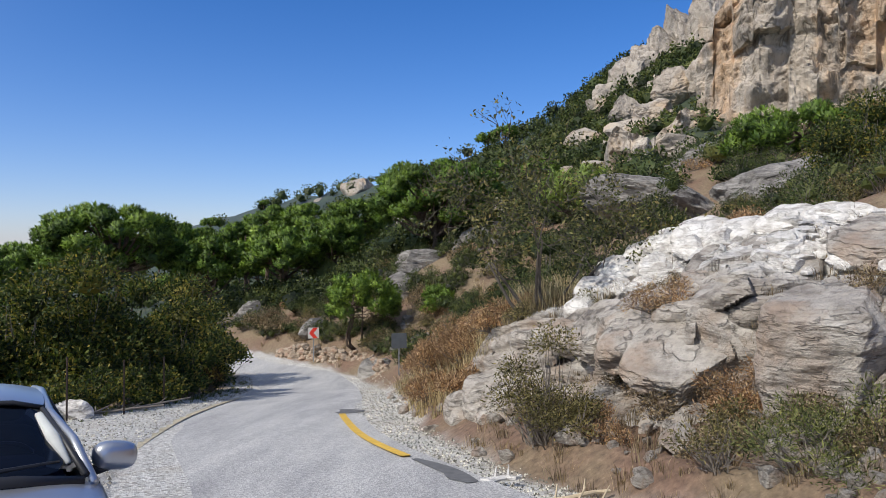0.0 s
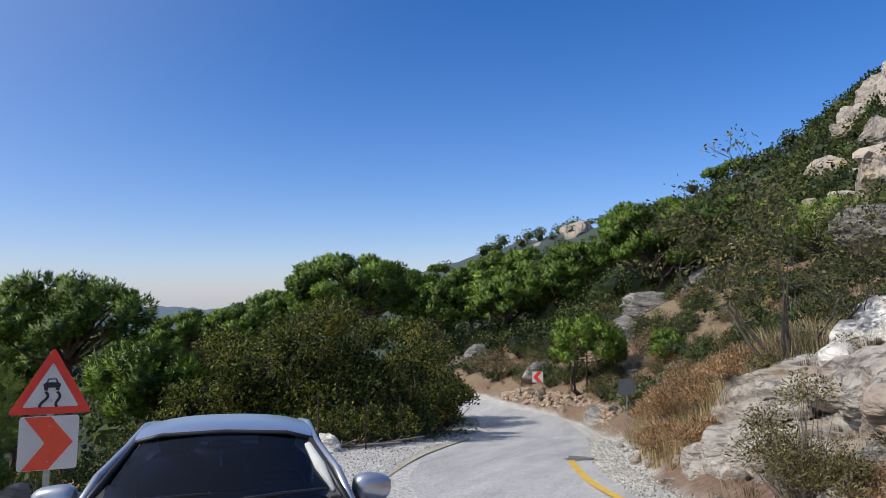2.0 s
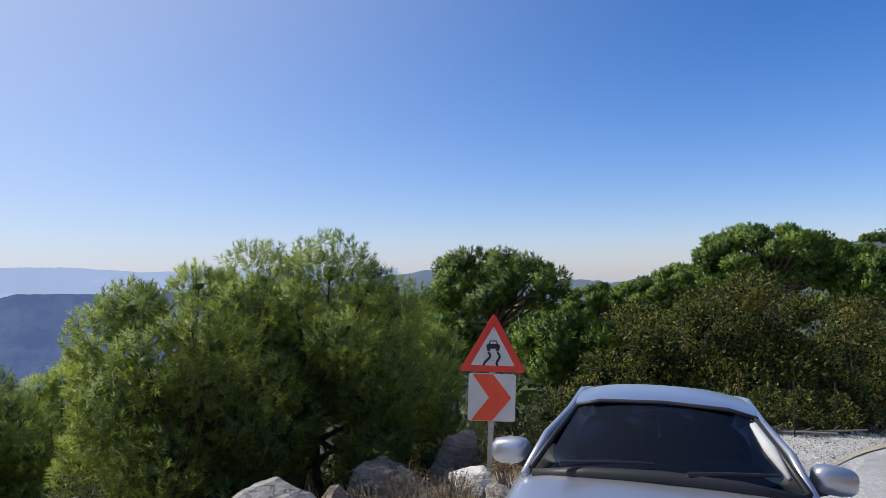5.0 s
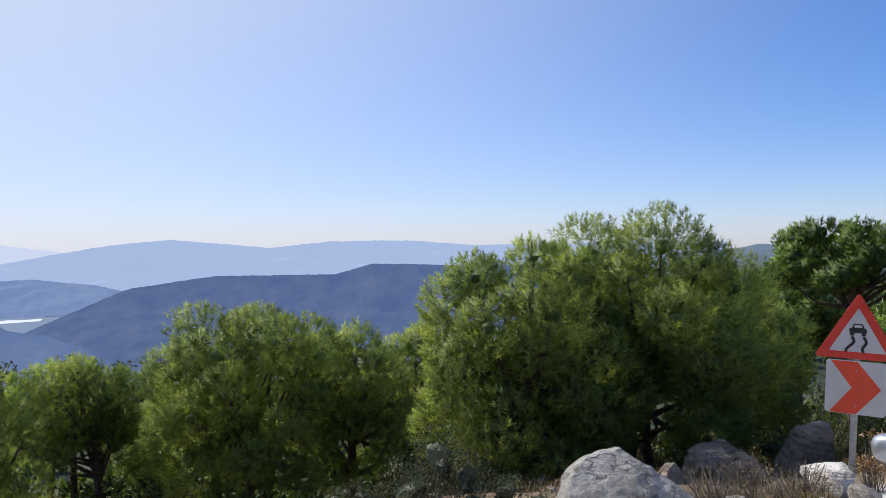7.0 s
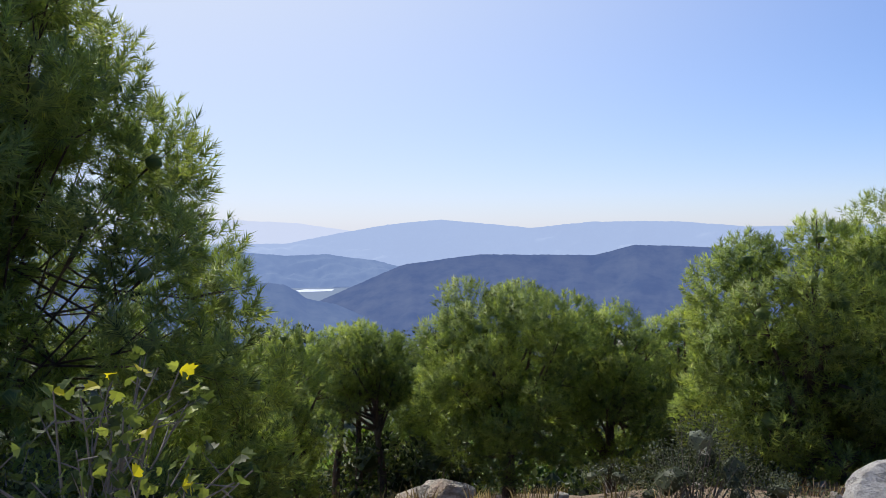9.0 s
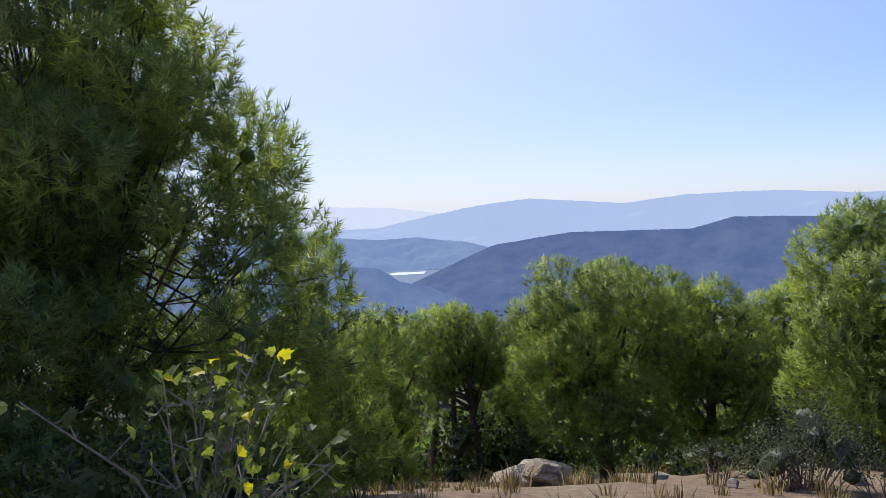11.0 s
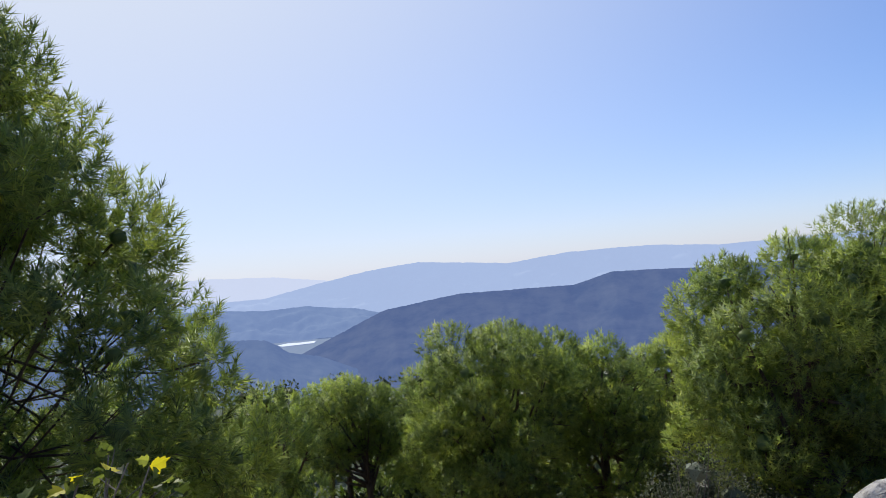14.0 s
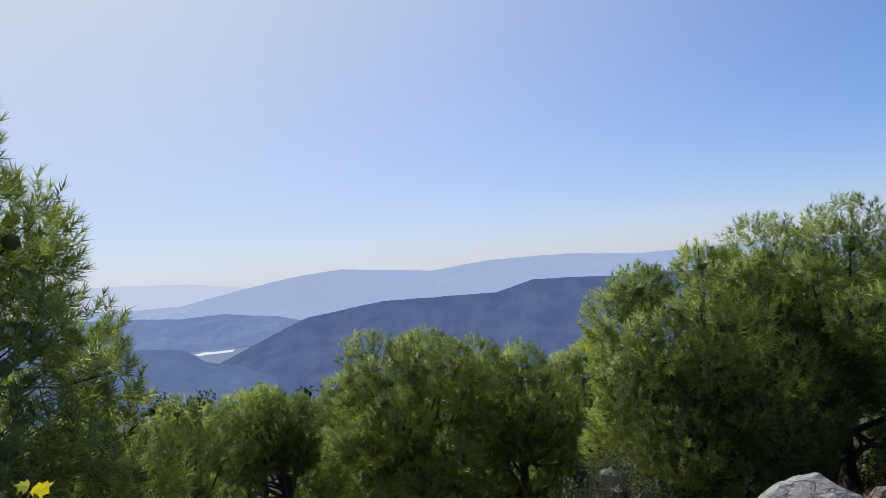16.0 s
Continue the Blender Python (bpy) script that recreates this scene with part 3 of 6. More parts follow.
def ridge(name, mat, az0, az1, crest, dist, foot, label, n=420, rough=1.0, seed=0.0, depth=0.45, rows=26):
    """A far hill: rows from its crest down towards the viewer, with spurs and gullies."""
    V, F = [], []
    for i in range(n + 1):
        az = az0 + (az1 - az0) * i / n
        el = crest(az)
        top = 1.7 + dist * math.tan(radians(el))
        for k in range(rows):
            u = k / (rows - 1)
            r = dist * (1 - depth * u)
            z = top + (foot - top) * u ** 0.8
            q = Vector((az * 0.35 + seed, u * 3.0, seed))
            if k == 0:
                z += dist * 0.0007 * (noise.noise(Vector((az * 3.1, seed, 0))) + 0.7 * noise.noise(Vector((az * 9.0, seed, 0))))
            z += rough * dist * 0.010 * (noise.noise(q) + 0.5 * noise.noise(q * 2.3) + 0.25 * noise.noise(q * 5.5)) * min(1, u * 4 + 0.08)
            x, y = at_bearing(az, r)
            V.append((x, y, z))
    for i in range(n):
        for k in range(rows - 1):
            a = i * rows + k
            F.append((a, a + 1, a + rows + 1, a + rows))
    return tagged(mesh(name, V, F, mat, smooth=True), label, "hill", kind="structure")


build_ground()
road = strip("road", -50, 66, lambda y: -HALF, lambda y: HALF, 0.0, M_ASPHALT, 0.5)
tagged(road, "worn grey asphalt mountain road with loose chippings", "road", kind="structure")


def crest_of(pairs):
    a = [p[0] for p in pairs]
    e = [p[1] for p in pairs]
    return lambda az: float(np.interp(az, a, e))


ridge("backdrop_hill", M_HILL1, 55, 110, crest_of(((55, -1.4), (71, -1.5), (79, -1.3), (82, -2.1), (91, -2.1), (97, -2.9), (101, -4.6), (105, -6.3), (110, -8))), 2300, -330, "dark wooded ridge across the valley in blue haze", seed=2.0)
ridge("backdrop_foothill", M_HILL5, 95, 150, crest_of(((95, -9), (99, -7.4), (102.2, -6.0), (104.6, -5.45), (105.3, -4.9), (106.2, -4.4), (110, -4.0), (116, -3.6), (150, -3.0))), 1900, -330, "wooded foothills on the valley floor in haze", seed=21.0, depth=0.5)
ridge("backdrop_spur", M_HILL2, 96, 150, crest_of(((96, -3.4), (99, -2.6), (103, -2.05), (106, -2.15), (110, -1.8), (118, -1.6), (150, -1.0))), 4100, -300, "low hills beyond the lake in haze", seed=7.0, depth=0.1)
ridge("backdrop_ridge", M_HILL3, 52, 150, crest_of(((52, 0.2), (60, 0.3), (71, 0.1), (76, 0.5), (82, 0.5), (87, 0.0), (90, 0.3), (94, 0.65), (98, 0.3), (102, -0.4), (106, -1.2), (150, -1.5))), 4500, -280, "long mountain ridge on the horizon, pale with haze", seed=11.0, depth=0.06)
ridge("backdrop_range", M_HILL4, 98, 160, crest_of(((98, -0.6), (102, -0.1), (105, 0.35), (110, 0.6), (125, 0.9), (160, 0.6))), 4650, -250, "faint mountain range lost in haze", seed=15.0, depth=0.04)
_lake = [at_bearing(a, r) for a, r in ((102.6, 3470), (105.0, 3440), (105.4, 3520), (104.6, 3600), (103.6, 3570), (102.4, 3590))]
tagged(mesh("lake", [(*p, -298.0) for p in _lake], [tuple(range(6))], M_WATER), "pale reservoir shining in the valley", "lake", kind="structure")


# ---- trees and shrubs ----
def core(rng, centre, radius, flat=0.75):
    """The close twig mass inside a lobe."""
    bm = bmesh.new()
    bmesh.ops.create_icosphere(bm, subdivisions=1, radius=1.0)
    P = np.array([v.co for v in bm.verts])
    F = np.array([tuple(v.index for v in f.verts) for f in bm.faces])
    bm.free()
    P = P * (rng.uniform(0.55, 1.1, (len(P), 1))) * radius * np.array((1, 1, flat)) + centre
    return P, F


def pine(az, r, top, spread, rise, label, seed, lobes=26, lobe=0.8, puff=0.125, pn=14, width=0.0155, cover=9.5, mat=None,
         trunk=0.16, lean=(0, 0), low=-0.35, stems=1, base=None, cone=0.0, fill=6, limbs=8, where=None, flat=0.8, squash=1.0, heart=0.22, loose=0.2, depth=0.34, bough=1.0):
    """A pine: a trunk that forks into limbs, each ending in a rounded lobe of needles.
    top: height of the crown's top; spread: half its width; rise: crown depth; cone narrows it upwards."""
    rng = np.random.default_rng(seed)
    x, y = where or at_bearing(az, r)
    z = ground_at(x, y) - 0.1 if base is None else base
    th = thing("pine_tree", pose(x, y, z), label, "pine tree", "pines on the slope")
    H = top - z
    c = np.array((lean[0], lean[1], H - rise * 0.5))
    cen = []
    for i in range(lobes):
        zz = 1 - (i + 0.5) / lobes * (1 - low)
        w = i * 2.39996 + rng.uniform(-0.5, 0.5)
        s = math.sqrt(max(0, 1 - abs(zz) ** (2.6 * squash)))
        wide = 1 - cone * (zz + 1) / 2
        d = np.array((s * math.cos(w) * wide, s * math.sin(w) * wide, zz))
        cen.append(c + d * rng.uniform(0.88, 1.02) * np.array((spread - lobe * 0.75, spread - lobe * 0.75, rise * 0.5 - lobe * 0.55)))
    for i in range(fill):
        d = unit(rng.normal(size=3))
        cen.append(c + d * rng.uniform(0.1, 0.5) * np.array((spread * (1 - cone * 0.5), spread * (1 - cone * 0.5), rise * 0.4)))
    Vs, Fs, Ns, Ss, o = [], [], [], [], 0
    for p in cen:
        rad = lobe * rng.uniform(0.7, 1.25)
        pr = puff * rng.uniform(0.85, 1.15)
        pos, out = shell(rng, p, max(rad - pr * 0.5, 0.1), max(6, int(cover * (rad / pr) ** 2)), -1.0, depth, flat)
        age = rng.uniform(0.35, 0.7) + rng.normal(size=len(pos)) * 0.17
        axis = unit(out + np.array((0, 0, 0.55)) + rng.normal(size=out.shape) * 0.22)
        V, F, side = shoots(rng, pos, axis, pn, pr * 1.4, width)
        Vs.append(V)
        Ns.append(unit(unit(V - p) + unit(V - c) * 0.3 + side * loose + np.repeat(rng.normal(size=pos.shape), pn * 3, 0) * 0.28))
        Ss.append(np.repeat(np.clip(age, 0.02, 1), pn * 3))
        Fs.append(F + o)
        o += len(V)
        if heart:
            V, F = core(rng, p, rad * heart, flat)
            Vs.append(V)
            Ns.append(unit(V - p))
            Ss.append(np.full(len(V), 0.24))
            Fs.append(F + o)
            o += len(V)
    Vs, Ns = np.concatenate(Vs), np.concatenate(Ns)
    set_attribute(mesh("crown", Vs, wound(Vs, np.concatenate(Fs), Ns), mat or M_PINE, th, normals=Ns), "shade", np.concatenate(Ss))
    fork = max(c[2] - rise * 0.42, H * 0.15)
    for s in range(stems):
        off = np.array((rng.uniform(-0.5, 0.5), rng.uniform(-0.5, 0.5), 0)) * (0 if s == 0 else 1.6)
        mid = np.array((lean[0] * 0.35 + rng.uniform(-0.15, 0.15), lean[1] * 0.35, fork * 0.55)) + off
        head = np.array((lean[0] * 0.8, lean[1] * 0.8, fork)) + off * 0.8
        crown_top = c + np.array((0, 0, rise * 0.25)) + off * 0.5
        V, F = tube([off * 0.6, off + (0, 0, 0.25), mid, head, crown_top], [trunk * 1.35, trunk * 1.05, trunk * 0.85, trunk * 0.7, trunk * 0.2], 9)
        mesh("trunk", V, F, M_BARK, th, smooth=True)
    bits = []
    order = sorted(range(len(cen)), key=lambda i: cen[i][2])
    for i in order:
        p = cen[i]
        s0 = head + (crown_top - head) * rng.uniform(0, 0.6)
        m1 = s0 * 0.55 + p * 0.45 + np.array((rng.uniform(-0.15, 0.15), rng.uniform(-0.15, 0.15), -0.14 * spread * rng.uniform(0, 1)))
        arm = tube([s0, m1, p], [trunk * 0.40 * bough, trunk * 0.25 * bough, trunk * 0.08], 6)
        if limbs > 0:
            limbs -= 1
            mesh("limb", *arm, M_BARK, th, smooth=True)
        else:
            bits.append(arm)
        for _ in range(2):
            e = p + unit(rng.normal(size=3)) * lobe * 0.6
            bits.append(tube([p * 0.75 + m1 * 0.25, e], [trunk * 0.09, trunk * 0.03], 4))
    tagged(mesh("twig_mass", *join(bits), M_BARK, th), kind="stuff")
    return th


def bush(name, centre, lobes, mat, label, category, seed, n=900, size=0.06, slim=0.5, stems=14, group="", droop=0.2,
         stem_mat=None, low=-0.2, inner=0.0, up=0.0, thick=1.0):
    """A leafy shrub: bare stems from the root and lobes of single leaves. lobes: offset and radius each."""
    rng = np.random.default_rng(seed)
    th = thing(name, pose(*centre), label, category, group)
    Vs, Fs, o = [], [], 0
    bits = []
    for (dx, dy, dz, rad) in lobes:
        p = np.array((dx, dy, dz))
        pos, out = shell(rng, p, rad, int(n * rad * rad), low, 0.8, 0.9)
        pos = pos + rng.normal(size=pos.shape) * rad * 0.09
        sets = [leaves(rng, pos, unit(out + np.array((0, 0, up))), size, slim, droop)]
        if inner:
            sets.append(core(rng, p, rad * inner, 0.9))
        for V, F in sets:
            Vs.append(V)
            Fs.append(F + o)
            o += len(V)
        for _ in range(max(2, int(stems * rad))):
            e = p + unit(rng.normal(size=3) + np.array((0, 0, 0.5))) * rad * rng.uniform(0.5, 1.15) * np.array((1, 1, 0.95))
            root = np.array((dx * 0.35, dy * 0.35, -0.05)) + rng.normal(size=3) * np.array((0.2, 0.2, 0)) * rad
            m1 = root * 0.45 + e * 0.55 + rng.normal(size=3) * 0.1 * rad
            bits.append(tube([root, m1, e], [(0.018 * rad + 0.004) * thick, (0.010 * rad + 0.003) * thick, 0.002], 4))
    mesh("foliage", np.concatenate(Vs), np.concatenate(Fs), mat, th)
    tagged(mesh("stem_mass", *join(bits), stem_mat or M_TWIG, th), kind="stuff")
    return th


def tussocks(name, rng, spots, mat, label, blades=60, height=0.5, width=0.012, category="dry grass"):
    """Clumps of grass: thin blades that bend outwards."""
    V, F, o = [], [], 0
    for (x, y, s) in spots:
        z = ground_at(x, y) - 0.03
        n = blades
        w = rng.uniform(0, 2 * math.pi, n)
        root = np.stack((x + np.cos(w) * rng.uniform(0, 0.16, n) * s, y + np.sin(w) * rng.uniform(0, 0.16, n) * s, np.full(n, z)), 1)
        h = height * s * rng.uniform(0.4, 1.15, (n, 1))
        lean = np.stack((np.cos(w), np.sin(w), np.zeros(n)), 1) * rng.uniform(0.05, 0.55, (n, 1)) * h + rng.normal(size=(n, 3)) * 0.05 * h
        midp = root + lean * 0.35 + np.array((0, 0, 1.0)) * h * 0.6
        tip = root + lean + np.array((0, 0, 1.0)) * h * 0.95
        side = unit(np.cross(lean + np.array((0, 0, 0.3)), rng.normal(size=(n, 3)))) * width * 0.5
        q = np.stack((root - side, root + side, midp + side * 0.8, midp - side * 0.8, tip), 1).reshape(-1, 3)
        i = np.arange(n)[:, None] * 5 + o
        V.append(q)
        F.append(np.concatenate((i + np.array((0, 1, 2)), i + np.array((0, 2, 3)), i + np.array((3, 2, 4)))))
        o += n * 5
    ob = mesh(name, np.concatenate(V), np.concatenate(F), mat)
    return tagged(ob, label, category, kind="stuff")


# ---- pines below the road ----
BR = "broad green pine with several dark stems above dry grass"
NEAR = dict(mat=M_PINE_NEAR, flat=0.88)
pine(67.6, 12.6, 1.85, 1.8, 4.5, BR, 1, lobes=36, lobe=0.64, stems=2, low=-0.9, fill=6, squash=1.8, **NEAR)
pine(58.4, 14.0, 2.12, 2.25, 4.6, BR, 7, lobes=38, lobe=0.74, stems=3, low=-0.85, fill=6, squash=1.5, **NEAR)
pine(51.5, 16.5, 0.7, 1.5, 3.6, "small green pine in the shade of larger ones", 8, lobes=22, lobe=0.58, low=-0.8, **NEAR)
pine(89.0, 15.0, 0.66, 1.95, 4.3, "rounded yellow-green pine on the slope", 2, lobes=36, lobe=0.62, low=-0.85, stems=2, trunk=0.12, squash=1.3, **NEAR)
pine(81.0, 16.5, 0.08, 1.4, 4.2, "pine with a pale sunlit crown behind others", 3, lobes=24, lobe=0.55, low=-0.85, **NEAR)
pine(76.0, 19.0, -0.25, 1.1, 4.4, "small pine with a pale crown behind others", 9, lobes=18, lobe=0.52, low=-0.8, **NEAR)
pine(100.8, 17.0, -0.5, 1.35, 2.9, "slender dark pine with forked trunk", 4, lobes=26, lobe=0.48, stems=3, low=-0.6, trunk=0.1, **NEAR)
pine(110.5, 12.0, -0.25, 1.0, 4.4, "young pine beside a taller dark one", 20, lobes=24, lobe=0.46, low=-0.95, **NEAR)
pine(106.6, 14.0, -0.05, 1.1, 4.6, "young pale green pine on the slope", 5, lobes=24, lobe=0.46, low=-0.95, **NEAR)
pine(95.4, 19.0, -1.7, 1.2, 3.6, "young bright green pine between larger ones", 10, lobes=16, lobe=0.5, low=-0.9, **NEAR)
pine(128.8, 8.0, 5.8, 4.1, 7.6, "tall dark backlit pine close to the viewpoint", 6, lobes=130, lobe=0.5, puff=0.15, pn=26, width=0.012, cover=5.8, heart=0.2, depth=0.5, trunk=0.1, bough=0.45, low=-0.97, cone=0.92, fill=95, base=-1.6, squash=1.5, **NEAR)
pine(131.5, 6.6, 1.5, 1.6, 4.0, "low bushy pine under a taller one", 23, lobes=32, lobe=0.5, puff=0.14, pn=26, width=0.012, cover=5.5, heart=0.25, depth=0.4, low=-0.95, trunk=0.07, bough=0.35, **NEAR)
pine(121.5, 7.8, 0.95, 1.7, 4.2, "young pine growing into the side of a taller one", 22, lobes=34, lobe=0.5, puff=0.14, pn=26, width=0.012, cover=5.5, heart=0.25, depth=0.4, low=-0.95, trunk=0.07, bough=0.35, **NEAR)

# ---- pines further along the road ----
FAR = dict(puff=0.2, pn=12, width=0.04, cover=7.0, heart=0.5, flat=0.62)
MID = dict(puff=0.3, pn=10, width=0.085, cover=8.0, heart=0.55, flat=0.55)
pine(44.2, 26, 2.5, 2.7, 3.4, "umbrella pine with a bare branching trunk", 11, lobes=34, lobe=0.62, low=-0.3, trunk=0.2, **FAR)
pine(39.2, 22.5, 0.45, 1.6, 2.6, "low green pine behind the warning sign", 12, lobes=20, lobe=0.65, low=-0.6, **FAR)
pine(47.5, 34, 0.2, 2.0, 3.5, "dark pine in the shade of an umbrella pine", 15, lobes=20, lobe=0.8, low=-0.7, **FAR)
pine(23.9, 60, 5.0, 5.9, 6.0, "broad umbrella pine beyond the thicket", 13, lobes=60, lobe=1.15, low=-0.7, trunk=0.35, **MID)
LM = "spreading green pine beside the bend"
for az, r, el, spread, rise, seed in ((32.5, 66, -0.5, 4.0, 5.0, 31), (36.5, 74, -1.1, 4.0, 5.0, 32), (29.8, 74, 0.5, 4.0, 5.0, 33),
                                      (17.6, 58, 0.9, 3.2, 5.2, 41), (15.0, 66, 2.1, 3.6, 5.6, 42), (12.2, 56, 1.6, 3.4, 4.8, 43),
                                      (10.2, 70, 3.3, 3.8, 6.0, 44), (8.2, 58, 2.4, 3.2, 4.6, 45), (6.9, 74, 4.0, 3.4, 6.0, 46),
                                      (13.4, 78, 3.0, 3.6, 5.6, 47), (19.4, 74, 1.3, 3.0, 5.0, 48)):
    pine(az, r, 1.7 + r * math.tan(radians(el)), spread * 0.92, rise, LM, seed, lobes=26, lobe=0.95, low=-0.35, trunk=0.24, limbs=6, **MID)
pine(0.2, 50, 7.8, 4.5, 6.0, "large spreading pine on the slope above the road", 14, lobes=46, lobe=0.9, low=-0.5, trunk=0.32, limbs=14, puff=0.27, pn=11, width=0.07, cover=8.0, heart=0.5, flat=0.6)
pine(5.9, 38, 0.45, 2.05, 2.9, "young round pine above the stone bank", 16, lobes=30, lobe=0.5, puff=0.19, pn=13, width=0.04, cover=8.0, low=-0.6, trunk=0.065, stems=3, mat=M_PINE_YOUNG)
pine(0.0, 37, -0.05, 1.05, 1.9, "small bushy young pine beside rocks", 17, lobes=18, lobe=0.38, puff=0.19, pn=13, width=0.04, cover=8.0, low=-0.8, trunk=0.05, mat=M_PINE_YOUNG)
pine(-10.8, 40, 6.2, 2.4, 3.4, "yellow-green pine behind a thin-leaved tree", 18, lobes=30, lobe=0.55, puff=0.22, pn=12, width=0.05, cover=7.0, low=-0.5, mat=M_PINE_NEAR)
pine(-26.8, 44, 9.4, 4.3, 4.2, "wide low pine leaning over grey slabs", 19, lobes=40, lobe=0.8, puff=0.25, pn=11, width=0.06, cover=8.0, flat=0.55, low=-0.2, trunk=0.24)

# ---- thicket of broadleaf shrubs beside the road ----
def shrub_at(name, az, r, top, wide, mat, label, seed, n=1800, size=0.11, count=6, category="shrub", group="", inner=0.55, base=None, **kw):
    rng = np.random.default_rng(seed + 500)
    x, y = at_bearing(az, r)
    z = ground_at(x, y) if base is None else base
    H = max(top - z, 0.5)
    lobes = []
    for i in range(count):
        w = i * 2.4 + rng.uniform(-0.4, 0.4)
        rad = min(wide, H) * rng.uniform(0.34, 0.5)
        f = math.sqrt((i + 0.3) / count)
        hh = H - rad if i == 0 else rng.uniform(0.16 * H, max(H - rad * 1.2 - 0.25 * f * H, H * 0.4))
        lobes.append((math.cos(w) * (wide - rad) * f, math.sin(w) * (wide - rad) * f, hh, rad))
    return bush(name, (x, y, z), lobes, mat, label, category, seed, n=n, size=size, group=group, inner=inner, **kw)


TH = "dense dark broadleaf shrub with yellowing leaves beside the gravel"
for az, r, top, wide, seed in ((36.5, 19.5, -0.35, 1.8, 51), (33, 21, 0.4, 2.0, 52), (29.3, 21.5, 1.15, 2.1, 53), (25.8, 22.5, 1.6, 2.2, 54),
                               (22.4, 24, 0.95, 2.0, 55), (19.6, 26, 0.1, 1.9, 56), (17.4, 28.5, -1.2, 1.6, 57), (28, 26, 1.2, 2.4, 58), (34, 27, 0.6, 2.4, 59), (19.4, 32, 0.7, 2.3, 64), (17.4, 34.5, -0.6, 1.8, 65)):
    shrub_at("thicket_shrub", az, r, top, wide, M_THICKET, TH, seed, n=1700, size=0.13, count=9, group="thicket", stems=10)
shrub_at("thicket_shrub", 18.2, 26.5, -1.7, 1.2, M_RUSSET, "russet autumn shrub at the end of the thicket", 60, n=1500, group="thicket", inner=0.3)
for az, r, seed in ((20.6, 21.6, 161), (22.6, 20.2, 162), (24.8, 19.2, 163), (27.2, 18.4, 164), (29.6, 17.8, 165), (32.4, 17.4, 166), (18.9, 23.6, 167)):
    shrub_at("thicket_shrub", az, r, ground_at(*at_bearing(az, r)) + 1.1, 0.95, M_THICKET, "low dark shrub at the foot of the thicket", seed, n=2200, size=0.1, count=7, group="thicket", stems=14)
shrub_at("thicket_shrub", 31, 18.5, -1.5, 1.3, M_THICKET, TH, 61, n=2300, group="thicket")

# ---- shrubs and undergrowth below the road ----
shrub_at("grey_shrub", 75.0, 8.2, -0.25, 0.85, M_OLIVE, "grey-green fine-leaved evergreen shrub", 71, n=6000, size=0.035, count=6, slim=0.45, inner=0.5, stems=20)
shrub_at("grey_shrub", 69.5, 7.8, -0.75, 0.7, M_OLIVE, "low grey-green shrub below the road edge", 72, n=6000, size=0.035, count=5, slim=0.45, inner=0.5, stems=20)
shrub_at("grey_shrub", 80.5, 9.0, -1.2, 0.7, M_OLIVE, "low grey-green shrub on the slope", 73, n=5000, size=0.035, count=5, slim=0.45, inner=0.5, stems=20)
for az, r, top, wide, seed in ((71, 11.0, -1.4, 0.9, 74), (48.5, 13.0, -1.3, 0.9, 75), (54, 12.5, -1.7, 0.7, 76), (41, 15.5, -0.9, 1.3, 77), (45.5, 18, -1.2, 1.6, 78), (36, 17, -1.2, 1.2, 79)):
    shrub_at("undergrowth_shrub", az, r, top, wide, M_SCRUB, "dark low shrub under the pines", seed, n=3000, size=0.06, count=5, stems=16)

_low = shrub_at("undergrowth_shrub", 72, 20, ground_at(*at_bearing(72, 20)) + 1.5, 1.3, M_SCRUB, "dark low shrub on the slope under the pines", 84, n=1000, size=0.12, count=5, stems=10)
rng = np.random.default_rng(85)
for _ in range(64):
    x, y = at_bearing(rng.uniform(56, 122), rng.uniform(15.5, 30))
    c = copy_thing(_low, pose(x, y, ground_at(x, y) - 0.1, 0, 0, rng.uniform(0, 360)))
    c.scale = [rng.uniform(0.7, 1.5)] * 3

# creeper with yellow leaves, close to the viewpoint
def lobed_leaves(rng, pos, size):
    """Broad three-lobed leaves, folded along the midrib, one at each place."""
    shape = np.array(((0, 0), (0.28, 0.10), (0.50, 0.36), (0.30, 0.44), (0.34, 0.70), (0.12, 0.72), (0, 1.0), (-0.12, 0.72), (-0.34, 0.70), (-0.30, 0.44), (-0.50, 0.36), (-0.28, 0.10)))
    V, F = [], []
    for p in pos:
        d = unit(rng.normal(size=3) + np.array((0, 0, -0.1)))
        w = unit(np.cross(d, rng.normal(size=3)))
        n = np.cross(d, w)
        L = size * rng.uniform(0.7, 1.25)
        o = len(V)
        V.extend(p + L * (q[1] * d + q[0] * w + (0.35 * abs(q[0]) - 0.15 * q[1] ** 2) * n) for q in shape)
        V.append(p + L * 0.45 * d)
        F.extend((o + i, o + (i + 1) % 12, o + 12) for i in range(12))
    return V, F


